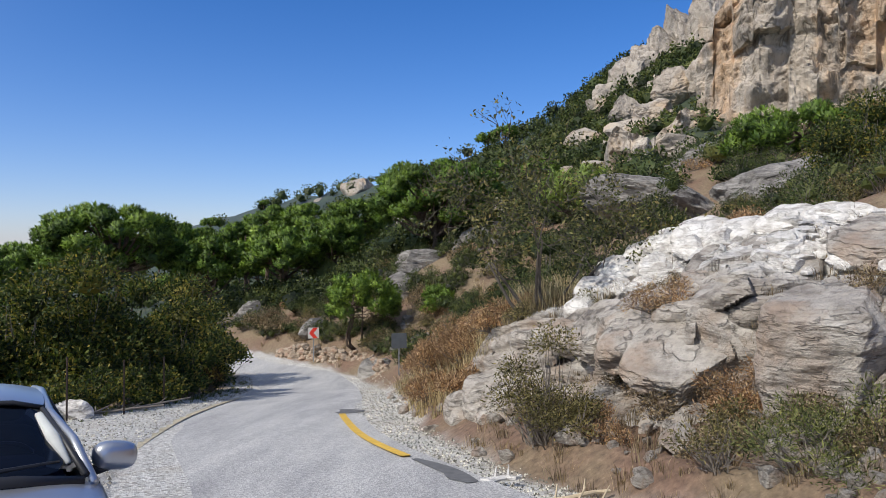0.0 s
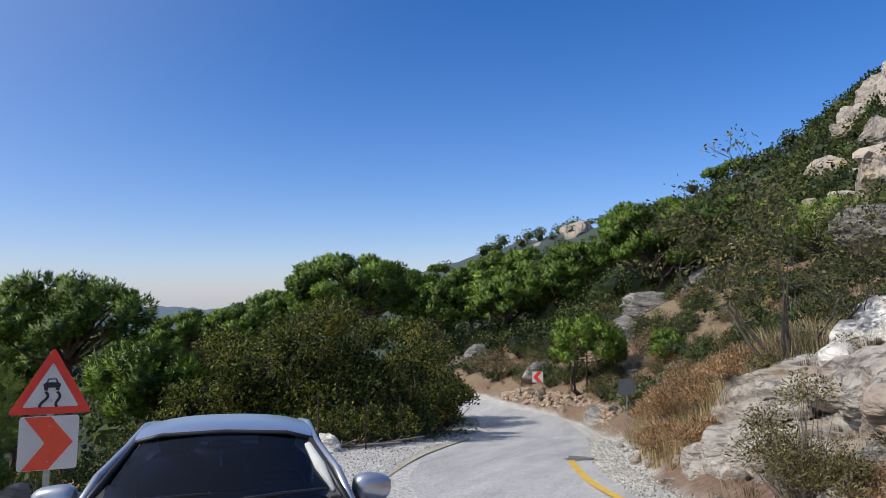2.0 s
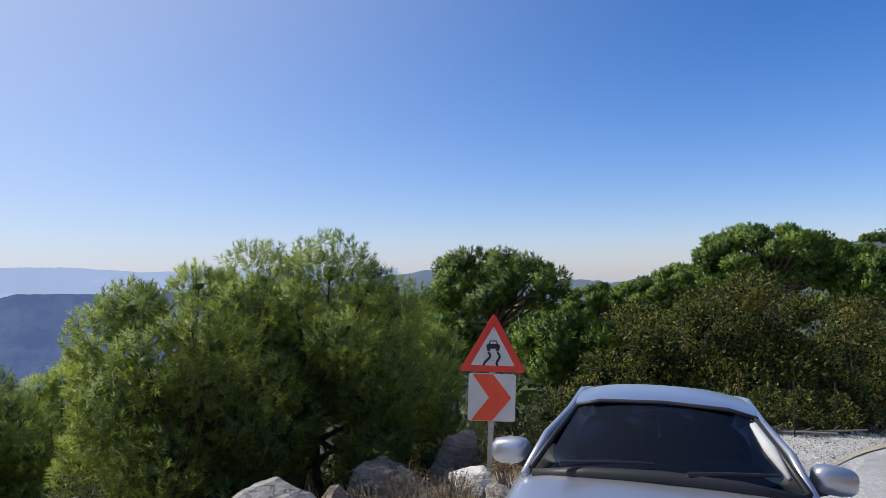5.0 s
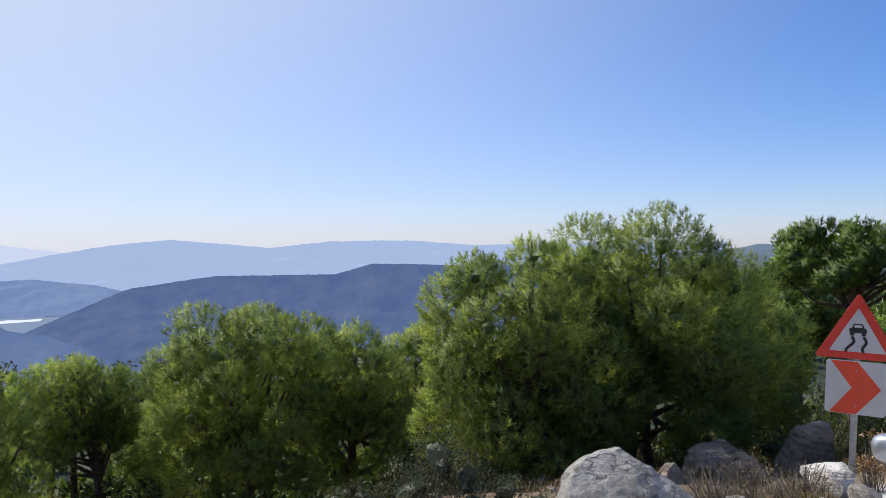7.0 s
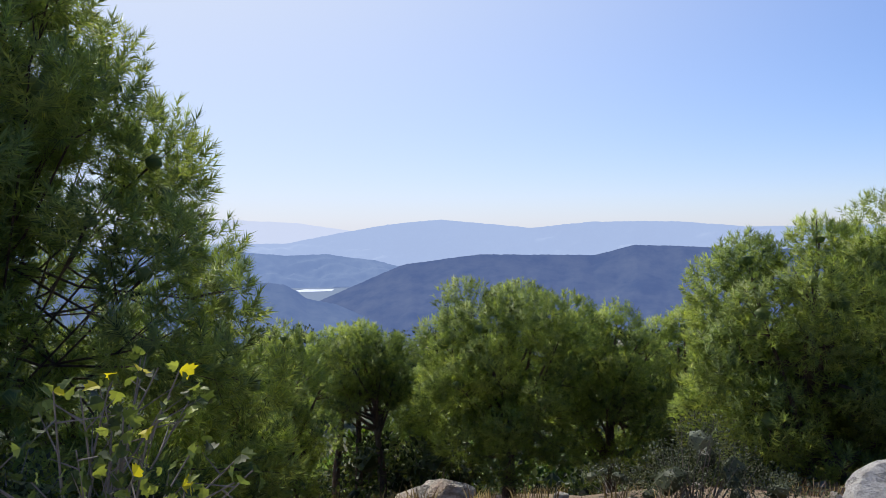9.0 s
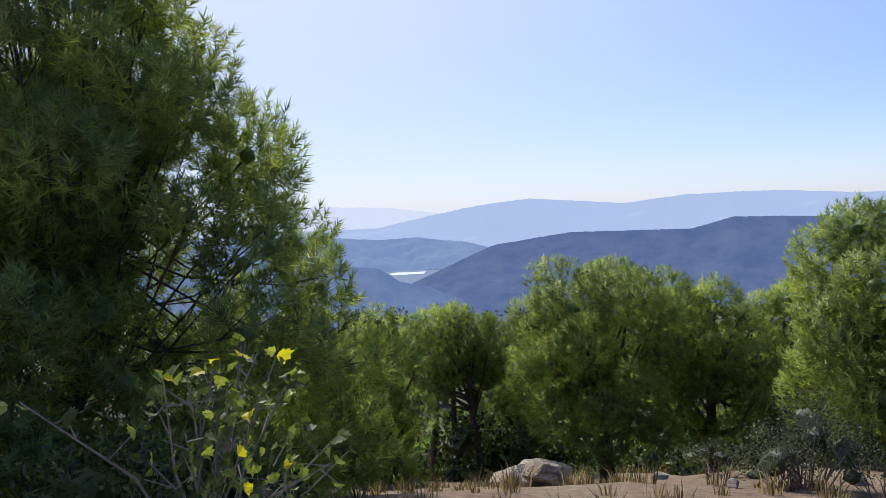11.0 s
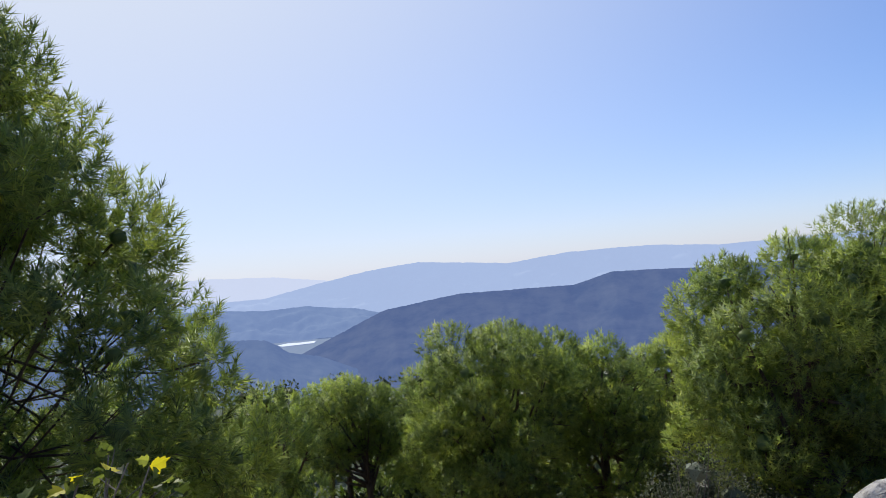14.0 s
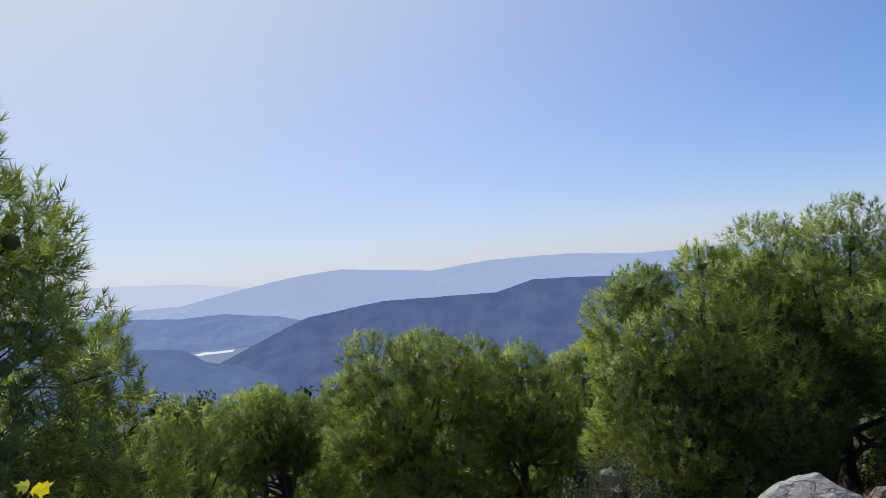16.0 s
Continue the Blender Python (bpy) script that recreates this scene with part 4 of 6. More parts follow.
def creeper():
    rng = np.random.default_rng(81)
    x, y = at_bearing(121, 3.3)
    th = thing("creeper_shrub", pose(x, y, ground_at(x, y)), "grey-stemmed shrub with large green and yellow leaves", "shrub")
    bits, tips = [], []
    for i in range(26):
        w = radians(rng.uniform(20, 160)) if i % 3 else radians(rng.uniform(0, 360))
        h, out = rng.uniform(0.55, 1.12), rng.uniform(0.15, 0.75)
        e = np.array((math.cos(w) * out * 0.7 + 0.12, math.sin(w) * out, h))
        m1 = e * np.array((0.45, 0.45, 0.62)) + rng.normal(size=3) * 0.04
        root = np.array((rng.uniform(-0.12, 0.12), rng.uniform(-0.12, 0.12), -0.05))
        bits.append(tube([root, m1, e], [0.008, 0.006, 0.003], 5))
        for _ in range(3):
            q = m1 + (e - m1) * rng.uniform(0.2, 0.9)
            e2 = q + unit(rng.normal(size=3) + np.array((0, 0, 0.6))) * rng.uniform(0.08, 0.25)
            bits.append(tube([q, e2], [0.004, 0.0015], 4))
            tips.append(e2)
        tips.append(e)
    tagged(mesh("stem_mass", *join(bits), M_TWIG, th), kind="stuff")
    tips = np.array(tips)
    V, F = lobed_leaves(rng, np.repeat(tips, 2, 0) + rng.normal(size=(len(tips) * 2, 3)) * 0.03, 0.06)
    tagged(mesh("leaf_mass", V, F, M_GREENLEAF, th), kind="stuff")
    for p in tips[rng.choice(len(tips), 11, False)]:
        V, F = lobed_leaves(rng, np.array([p]), 0.072)
        mesh("leaf", np.array(V) - p, F, M_YELLOW, th, "bright yellow leaf").location = p


creeper()
shrub_at("undergrowth_shrub", 117, 5.2, -0.1, 0.8, M_SCRUB, "dark shrub at the foot of a pine", 82, n=3500, size=0.05, count=6, stems=16)
shrub_at("undergrowth_shrub", 127, 4.6, 0.5, 0.9, M_SCRUB, "dark shrub at the foot of a pine", 83, n=3500, size=0.05, count=6, stems=16)

# ---- plants on the bank above the road ----
shrub_at("dry_bush", -9.6, 9.6, 0.75, 0.85, M_DUSTY, "dusty half-dry green bush at the foot of the bank", 91, n=7000, size=0.05, count=7, slim=0.35, inner=0.0, stems=40)
shrub_at("dry_bush", -12.2, 9.2, -0.15, 0.6, M_DUSTY, "dusty half-dry green bush at the foot of the bank", 92, n=7000, size=0.05, count=5, slim=0.35, inner=0.0, stems=40)
shrub_at("green_bush", -28.5, 7.2, 0.35, 1.0, M_WILLOW, "fresh green narrow-leaved bush below the rocks", 93, n=4200, size=0.06, count=8, slim=0.2, inner=0.0, stems=30)
shrub_at("green_bush", -31.5, 7.6, 0.6, 0.9, M_WILLOW, "fresh green narrow-leaved bush below the rocks", 94, n=4200, size=0.06, count=7, slim=0.2, inner=0.0, stems=30)
shrub_at("green_bush", -22.8, 7.4, -0.35, 0.6, M_DUSTY, "greyish dry bush below the rocks", 95, n=2600, size=0.05, count=5, slim=0.3, inner=0.0, stems=40)
shrub_at("dry_bush", -18.5, 10.5, 0.0, 0.75, M_DRY, "brown dead bush on the rocks", 96, n=7000, size=0.06, count=5, slim=0.2, inner=0.0, stems=60)
shrub_at("dry_bush", -24.5, 9.0, -0.2, 0.7, M_DRY, "brown dead bush on the rocks", 97, n=7000, size=0.06, count=5, slim=0.2, inner=0.0, stems=60)
for az, r, top, wide, seed in ((-1.4, 18.5, 0.0, 1.2, 98), (-3.6, 17.0, 0.3, 1.1, 99), (-0.4, 21, -0.9, 1.2, 100), (-5.6, 16, 0.2, 0.9, 101), (-0.4, 16.2, -1.0, 0.9, 108), (-5.4, 14.6, 0.05, 0.8, 109), (-7.2, 15.2, 0.45, 0.9, 110), (-3.2, 14.2, -0.5, 0.8, 112)):
    shrub_at("dry_bush", az, r, top, wide, M_DRY, "orange-brown dried shrub beside the gravel", seed, n=7000, size=0.075, count=8, slim=0.26, inner=0.0, stems=70, up=0.2)
shrub_at("slab_bush", -30.8, 24, 6.2, 2.0, M_THICKET, "dark olive bush in front of the slabs", 103, n=2600, size=0.1, count=7)
shrub_at("slab_bush", -17.6, 30, 4.6, 1.5, M_SCRUB, "dark evergreen bush between slabs", 104, n=2600, size=0.1, count=6)
shrub_at("slab_bush", -25.5, 27, 3.0, 1.6, M_SCRUB, "dark evergreen bush between slabs", 105, n=2400, size=0.1, count=6)
shrub_at("slab_bush", -17.3, 25, 2.6, 1.3, M_RUSSET, "reddish bare bush among boulders", 106, n=1500, size=0.06, count=6, inner=0.0, stems=60)
for az, r, top, wide, seed in ((3.6, 41, -1.6, 1.5, 121), (-2.2, 35, -0.4, 1.5, 122), (-4.6, 40, 1.2, 1.8, 123), (1.4, 31, -1.8, 1.1, 124), (-6.2, 33, 1.2, 1.5, 125), (-3.2, 27, -0.2, 1.1, 126), (-9.0, 24, 1.2, 1.2, 127), (-12.2, 28, 2.6, 1.4, 128)):
    shrub_at("slope_bush", az, r, top, wide, M_SCRUB, "dark evergreen bush on the slope above the road", seed, n=2000, size=0.1, count=5)
for az, r, high, seed in ((12.4, 46.5, 1.3, 171), (11.0, 44.5, 1.0, 172), (9.0, 42.5, 1.1, 173), (13.4, 49, 1.6, 174), (7.2, 40.6, 0.8, 175), (10.2, 48, 1.5, 176), (4.2, 36.5, 0.9, 177), (14.6, 51, 1.4, 178)):
    shrub_at("slope_bush", az, r, ground_at(*at_bearing(az, r)) + high, high * 1.1, M_SCRUB if seed % 3 else M_WEED, "low brown and green scrub above the stone bank", seed, n=1900, size=0.1, count=6)
_brush = [shrub_at("slope_brush", az, r, ground_at(*at_bearing(az, r)) + high, wide, mat, label, seed, n=1500, size=0.09, count=6, slim=0.35, inner=inner, stems=30)
          for az, r, high, wide, mat, label, seed, inner in ((-1.0, 33, 0.8, 0.9, M_WEED, "brown dry brush on the slope above the road", 181, 0.0), (2.0, 35, 0.9, 0.9, M_DUSTY, "dusty green brush on the slope above the road", 182, 0.3),
                                                             (-5.0, 30, 0.7, 0.8, M_DRY, "orange-brown dry brush on the slope above the road", 183, 0.0), (0.8, 42, 1.2, 1.1, M_SCRUB, "dark evergreen brush on the slope above the road", 184, 0.5))]
rng = np.random.default_rng(185)
for i in range(260):
    az, r = rng.uniform(-12, 15), rng.uniform(22, 56)
    x, y = at_bearing(az, r)
    if x - road_x(y) < 4.4:
        continue
    c = copy_thing(_brush[(0, 3, 1, 3, 2, 3)[i % 6]], pose(x, y, ground_at(x, y) - 0.08, 0, 0, rng.uniform(0, 360)))
    c.scale = [rng.uniform(0.7, 1.4)] * 3
for i in range(110):
    az = rng.uniform(-38, -11)
    r = rng.uniform(17.0, 34) if i < 70 else rng.uniform(38, 62)
    x, y = at_bearing(az, r)
    c = copy_thing(_brush[(3, 0, 3, 1, 2, 3)[i % 6]], pose(x, y, ground_at(x, y) - 0.08, 0, 0, rng.uniform(0, 360)))
    c.scale = [rng.uniform(0.7, 1.2) * (1.0 if r < 36 else 1.6)] * 3
for i in range(46):
    az = rng.uniform(-33, -5)
    x, y = at_bearing(az, float(bank_foot(az)) + (rng.uniform(0.2, 1.9) if i < 30 else rng.uniform(2.4, 4.6)))
    c = copy_thing(_brush[(0, 2, 0, 1)[i % 4]], pose(x, y, ground_at(x, y) - 0.05, 0, 0, rng.uniform(0, 360)))
    c.scale = [rng.uniform(0.28, 0.55)] * 3
shrub_at("slab_bush", -8.5, 30, 2.4, 1.6, M_SCRUB, "dark evergreen bush on the slope", 107, n=2400, size=0.1, count=6)


def sparse_tree():
    """A many-stemmed tree with crooked grey branches and few dark leaves."""
    rng = np.random.default_rng(111)
    x, y = at_bearing(-9.4, 14.2)
    z = ground_at(x, y) - 0.15
    th = thing("wild_fruit_tree", pose(x, y, z), "crooked grey tree with sparse dark leaves on the bank", "tree")
    ends = []

    def grow(p, d, length, rad, depth, sink):
        pts, rr = [p], [rad]
        for i in range(3):
            d = unit(d + rng.normal(size=3) * 0.24 + np.array((0, 0, 0.05)))
            p = p + d * length / 3
            pts.append(p)
            rr.append(rad * (1 - 0.18 * (i + 1)))
        sink.append(tube(pts, rr, 6 if depth < 2 else 4))
        if depth >= 2:
            ends.extend((q, d) for q in pts[2:])
        if depth >= 4:
            return
        for _ in range(2 if depth < 1 else 3):
            q = pts[int(rng.integers(2, 4))]
            d2 = unit(d + rng.normal(size=3) * 0.5 + np.array((0, 0, 0.12)))
            grow(q, d2, length * rng.uniform(0.55, 0.8), max(rr[-1] * 0.68, 0.006), depth + 1, sink)

    for lean_x, lean_y, h in ((-1.0, 0.1, 1.15), (-0.7, 0.1, 1.35), (-0.4, -0.2, 1.5), (-0.1, -0.1, 1.55), (0.2, 0.1, 1.5), (0.5, -0.2, 1.4), (0.8, 0.0, 1.25), (1.1, 0.1, 1.05)):
        bits = []
        grow(np.array((lean_x * 0.5, lean_y, 0.0)), unit(np.array((lean_x * 0.8, lean_y, 1.0))), h, 0.042, 0, bits)
        mesh("trunk", *join(bits), M_STEM, th)
    P = np.array([e[0] for e in ends])
    D = np.array([e[1] for e in ends])
    keep = rng.random(len(P)) < 0.7
    P, D = np.repeat(P[keep], 9, 0), np.repeat(D[keep], 9, 0)
    V, F = leaves(rng, P + rng.normal(size=P.shape) * 0.09, D, 0.085, 0.5, 0.5)
    tagged(mesh("leaf_mass", V, F, M_FIGLEAF, th), kind="stuff")


sparse_tree()

shrub_at("dry_plant", 43.6, 9.6, -0.45, 0.32, M_DRY, "rust-brown dried thistle beside the sign post", 131, n=5000, size=0.06, count=5, slim=0.4, inner=0.0, stems=60)
for az, r, seed in ((50, 8.6, 132), (53.5, 8.0, 133), (47.8, 9.2, 134), (51.5, 10.2, 135)):
    shrub_at("dry_plant", az, r, ground_at(*at_bearing(az, r)) + 0.55, 0.6, M_WEED, "tangle of dead brown twigs at the gravel edge", seed, n=900, size=0.05, count=5, slim=0.2, inner=0.0, stems=90)

# ---- dry grass ----
rng = np.random.default_rng(120)
spots = []
while len(spots) < 330:
    az, r = rng.uniform(-12, 3), rng.uniform(13.8, 26)
    x, y = at_bearing(az, r)
    if x - road_x(y) > 3.3:
        spots.append((x, y, rng.uniform(0.7, 1.7)))
for _ in range(170):
    x, y = at_bearing(rng.uniform(-9, 8), rng.uniform(26, 40))
    if x - road_x(y) > 5.0:
        spots.append((x, y, rng.uniform(0.8, 1.8)))
tussocks("dry_grass", rng, spots, M_STRAW, "golden dry grass on the bank", 40, 0.42)
spots = []
for _ in range(320):
    x, y = at_bearing(rng.uniform(-8, 14), rng.uniform(33, 52))
    if x - road_x(y) > 3.1:
        spots.append((x, y, rng.uniform(0.5, 1.3)))
tussocks("dry_grass", rng, spots, M_WEED, "brown dead grass under the roadside pines", 30, 0.4)
spots = []
while len(spots) < 520:
    az, r = rng.uniform(-34, -3), rng.uniform(6.8, 20)
    x, y = at_bearing(az, r)
    if x - road_x(y) > 3.0:
        spots.append((x, y, rng.uniform(0.3, 1.2)))
tussocks("dry_grass", rng, spots, M_WEED, "brown dry weeds between the rocks", 34, 0.22, 0.007)
spots = []
while len(spots) < 380:
    az, r = rng.uniform(34, 118), rng.uniform(4.5, 24)
    x, y = at_bearing(az, r)
    if -(x - road_x(y)) > 5.2:
        spots.append((x, y, rng.uniform(0.3, 1.0)))
tussocks("dry_grass", rng, spots, M_WEED, "dry grass under the pines", 26, 0.34)
spots = []
for i in range(60):
    x, y = at_bearing(rng.uniform(46, 55), rng.uniform(6.8, 9.5))
    spots.append((x, y, rng.uniform(0.7, 1.5)))
tussocks("dry_weeds", rng, spots, M_WEED, "tangled brown weeds at the edge of the gravel", 34, 0.2)
spots = []
while len(spots) < 130:
    y = rng.uniform(10, 32)
    x = road_x(y) - HALF - rng.uniform(0.1, 2.6) * np.interp(y, (10, 20, 26, 32), (1.6, 1.2, 0.5, 0.3)) - np.interp(y, (10, 22), (2.5, 0))
    spots.append((x, y, rng.uniform(0.2, 0.5)))
tussocks("verge_grass", rng, spots, M_WILLOW, "thin green grass along the road verge", 26, 0.35)
# ---- rocks ----
def cliff_face(name, az0, az1, r, z0, z1, mat, label, seed, bulge=6.0, n=90, m=70, ledge=1.0, lean=0.12, fine=1.0, category="cliff"):
    """A rock wall: a bent sheet with flutes, ledges and overhangs, closed over its top and sides."""
    V, F = [], []
    for i in range(n + 1):
        u = i / n
        az = az0 + (az1 - az0) * u
        side = min(1, u * 7, (1 - u) * 7)
        for j in range(m + 1):
            v = j / m
            top = z1(az)
            z = z0 + (top - z0) * min(1, v / 0.86)
            back = max(0, (v - 0.86) / 0.14)
            q = Vector((az * r * 0.0175, z, seed))
            s = r * 0.02
            flute = noise.noise(Vector((q.x / (7 * s / 2.5), z / (30 * s / 2.5), seed))) * bulge
            blocks = noise.cell(Vector((q.x / (4 * s / 2.5), z / (6 * s / 2.5), seed))) * 0.75 * bulge * ledge
            rough = noise.fractal(q / (3.2 * s / 2.5), 0.9, 2.1, 6) * 0.42 * bulge * fine
            step = noise.noise(Vector((q.x / (40 * s), z / (2.2 * s / 2.5), seed + 9))) * 0.3 * bulge * ledge
            d = r - (flute + blocks * 0.5 + rough + step) + (z - z0) * lean + back * r * 0.18 + (1 - side) ** 2 * r * 0.10
            top_rag = noise.noise(Vector((q.x / (5 * s / 2.5), 3.3, seed))) * 0.16 * (top - z0) + noise.cell(Vector((q.x / (3 * s / 2.5), 1.0, seed))) * 0.06 * (top - z0)
            z += top_rag * min(1, v / 0.86) ** 2
            zz = z + back * (top - z0) * 0.04 + rough * 0.3
            V.append((*at_bearing(az, d), zz))
    w = m + 1
    for i in range(n):
        for j in range(m):
            a = i * w + j
            F.append((a, a + w, a + w + 1, a + 1))
    return tagged(mesh(name, V, F, mat), label, category)


cliff_face("cliff", -48, -19.4, 120, 8, crest_of(((-48, 52), (-30, 50), (-22, 45), (-20, 40), (-19.4, 38))), M_CLIFF, "tall ochre and grey cliff with dark water streaks", 3.0, 4.2, n=200, m=150)
rng = np.random.default_rng(190)
for az, r, z, size in ((-14.4, 175, 40, (11, 10, 17)), (-15.7, 178, 43, (11, 10, 18)), (-13.0, 172, 36, (8, 8, 12)), (-12.2, 170, 33, (6, 6, 9)), (-17.2, 182, 46, (12, 10, 17)), (-18.6, 184, 50, (13, 11, 20)),
                       (-16.6, 165, 35, (10, 9, 10)), (-20.0, 180, 50, (14, 11, 24)), (-18.2, 150, 32, (11, 9, 12)), (-19.6, 150, 34, (10, 9, 14)), (-14.2, 150, 28, (9, 8, 9)), (-16.0, 140, 26, (10, 8, 8))):
    set_rock("crag", rng, (*at_bearing(az, r), z), tuple(0.88 * q for q in size), M_CRAG, "pale broken crag below the skyline", "crag", (rng.uniform(-10, 10), rng.uniform(-10, 10), rng.uniform(0, 180)), "crags", level=5, rough=0.09, bed=0.07, cuts=16)
cliff_face("crag", -16.4, -12.7, 98, 7, crest_of(((-16.4, 15.4), (-15, 17.2), (-13.6, 17.4), (-12.7, 15.5))), M_CRAG, "grey and ochre rock buttress below the cliff", 17.0, 3.0, n=60, m=50)
cliff_face("crag", -20.3, -15.8, 120, 14, crest_of(((-20.3, 24), (-18.6, 24.5), (-17, 21), (-15.8, 19))), M_CRAG, "white-streaked rock ledges below the cliff", 19.0, 3.5, n=60, m=40, lean=0.5)
cliff_face("crag", -24.0, -19.5, 84, 6, crest_of(((-24, 14.2), (-22.5, 15), (-20.4, 13.5), (-19.5, 11))), M_CRAG, "grey rock pillars below the cliff", 23.0, 2.6, n=60, m=50)
rng = np.random.default_rng(200)
for az, r, z, size, turn in ((6.4, 290, 24.0, (13, 11, 16), (0, 0, 20)), (9.6, 300, 16.5, (6, 6, 10), (0, 0, 50)), (16.0, 345, 9.0, (12, 10, 7), (0, 0, 10)),
                             (-11.4, 150, 27, (9, 8, 8), (0, 10, 0)), (-17.5, 150, 33, (10, 8, 7), (0, 0, 40)), (-14.8, 135, 25, (9, 8, 5), (0, 8, 10)),
                             (-10.2, 120, 18, (7, 6, 4), (0, 0, 0)), (-18.6, 105, 15, (8, 6, 5), (0, 10, 30))):
    set_rock("outcrop", rng, (*at_bearing(az, r), z if r > 280 else ground_at(*at_bearing(az, r)) + size[2] * 0.12), size, M_CRAG, "rounded rock outcrop on the hillside", "rock", turn, "outcrops", level=4, rough=0.08, bed=0.05)

# grey slabs above the bank
set_rock("grey_slab", rng, (*at_bearing(-24.6, 37), 4.2), (9.5, 7.0, 3.2), M_GREY, "long grey weathered rock slab", "rock", (0, -3, 66), "slabs", level=5, rough=0.06, bed=0.05, cuts=8)
set_rock("grey_slab", rng, (*at_bearing(-16.6, 38), 3.5), (6.0, 5.0, 2.3), M_GREY, "sloping grey weathered rock slab", "rock", (0, 18, 20), "slabs", level=5, rough=0.06, bed=0.05, cuts=8)
set_rock("grey_slab", rng, (*at_bearing(-20, 55), 6.5), (6, 6, 6.5), M_GREY, "grey weathered rock block", "rock", (0, 8, 20), "slabs", level=4, rough=0.07)
set_rock("grey_slab", rng, (*at_bearing(2.2, 44), -1.9), (3.6, 2.6, 3.8), M_GREY, "upright grey boulder under the pines", "rock", (0, 20, 30), "slabs", level=5, rough=0.07, power=3.0, bed=0.1)
set_rock("grey_slab", rng, (*at_bearing(4.6, 46), -3.0), (3.0, 2.4, 2.4), M_GREY, "grey boulder under the pines", "rock", (0, 0, 70), "slabs", level=4, rough=0.07)
set_rock("grey_slab", rng, (*at_bearing(14.2, 54), -3.4), (3.4, 2.6, 2.8), M_GREY, "grey boulder beside the bend", "rock", (0, 0, 70), "slabs", level=4, rough=0.07)
set_rock("grey_slab", rng, (*at_bearing(0.6, 47.5), 0.4), (6.5, 3.0, 2.4), M_GREY, "dark grey ledge beneath a large pine", "rock", (0, 5, 10), "slabs", level=5, rough=0.08, bed=0.12)

# the rock face of the bank: dipping ledges broken into blocks, with earth between them
def rock_bank():
    na, nr = 330, 230
    azd = np.linspace(-40, -2.9, na)
    t0 = np.linspace(0, 1, nr)
    A, T = np.meshgrid(azd, t0, indexing="ij")
    rb = bank_foot(A)
    R = rb + np.interp(T, (0, 0.12, 0.42, 0.85, 1), (0.0, 1.3, 2.7, 5.6, 8.6))
    Z = bank_profile(A, R + 0.001)
    side = np.radians(-A) * 10.0
    n = A.size
    lump, crack, fine, dirt, block, chip = (np.zeros(n) for _ in range(6))
    h = 0.34
    warp = np.zeros(n)
    for i, (u, v, w) in enumerate(zip(side.ravel(), R.ravel(), Z.ravel())):
        q = Vector((u, v * 0.6, w))
        lump[i] = noise.noise(q * 0.55 + Vector((3, 9, 0))) + 0.5 * noise.noise(q * 1.3)
        warp[i] = 0.16 * noise.noise(q * 0.8 + Vector((1, 2, 8))) + 0.05 * noise.noise(q * 3.0)
        fine[i] = noise.noise(q * 3.1) * 0.5 + noise.noise(q * 7.5) * 0.35 + noise.noise(q * 16) * 0.22
        dirt[i] = noise.noise(q * 0.7 + Vector((1, 5, 2))) + 0.6 * noise.noise(q * 2.1)
        lay = math.floor((w - 0.36 * u + warp[i] + 0.12 * (v - 8)) / h)
        block[i] = noise.cell(Vector((u * 0.75 + lay * 0.37 + 0.25 * lump[i], lay * 1.7, 4.0)))
        chip[i] = noise.cell(Vector((u * 2.3 + 0.5 * fine[i], v * 2.3, w * 3.0)))
    lump, warp, fine, dirt, block, chip = (q.reshape(A.shape) for q in (lump, warp, fine, dirt, block, chip))
    t = (Z - 0.36 * side + warp + 0.12 * (R - 8)) / h
    f = t - np.floor(t)
    belt = smooth(0.46, 0.58, T + 0.07 * dirt) * smooth(1.02, 0.9, T)
    earth = smooth(0.1, 0.5, dirt * 0.8 + 0.75 - 3.3 * T) + 0.8 * smooth(0.25, 0.5, dirt) * (1 - belt)
    earth = np.clip(earth, 0, 1)
    ends = smooth(0, 0.06, T) * smooth(1, 0.92, T)
    push = (0.22 * smooth(0.0, 0.55, f) * smooth(1.0, 0.9, f) + 0.30 * (block - 0.3)) * (1 - 0.8 * earth) * (1 - 0.5 * belt)
    push = (push + 0.26 * lump + 0.05 * fine + belt * 0.10 * (chip - 0.5)) * ends
    up = (0.10 * lump + 0.045 * fine + 0.16 * belt * (chip - 0.4) - 0.08 * earth + 0.12 * push) * ends - 0.12 * (1 - smooth(0, 0.04, T))
    Rn = R - push
    X, Y = -np.sin(np.radians(A)) * Rn, np.cos(np.radians(A)) * Rn
    V = np.stack((X, Y, Z + up), -1).reshape(-1, 3)
    i, j = np.meshgrid(np.arange(na - 1), np.arange(nr - 1), indexing="ij")
    a = i * nr + j
    F = np.stack((a, a + 1, a + nr + 1, a + nr), -1).reshape(-1, 4)
    ob = mesh("rock_bank", V, F, M_BANK)
    set_attribute(ob, "pale", belt)
    set_attribute(ob, "earth", earth)
    return tagged(ob, "ledged grey-brown rock bank, white and broken along its crest", "rock bank", kind="structure")


rock_bank()
BANK = "tilted slab of layered grey-brown bank rock"
PALE = "pale broken limestone along the top of the bank"


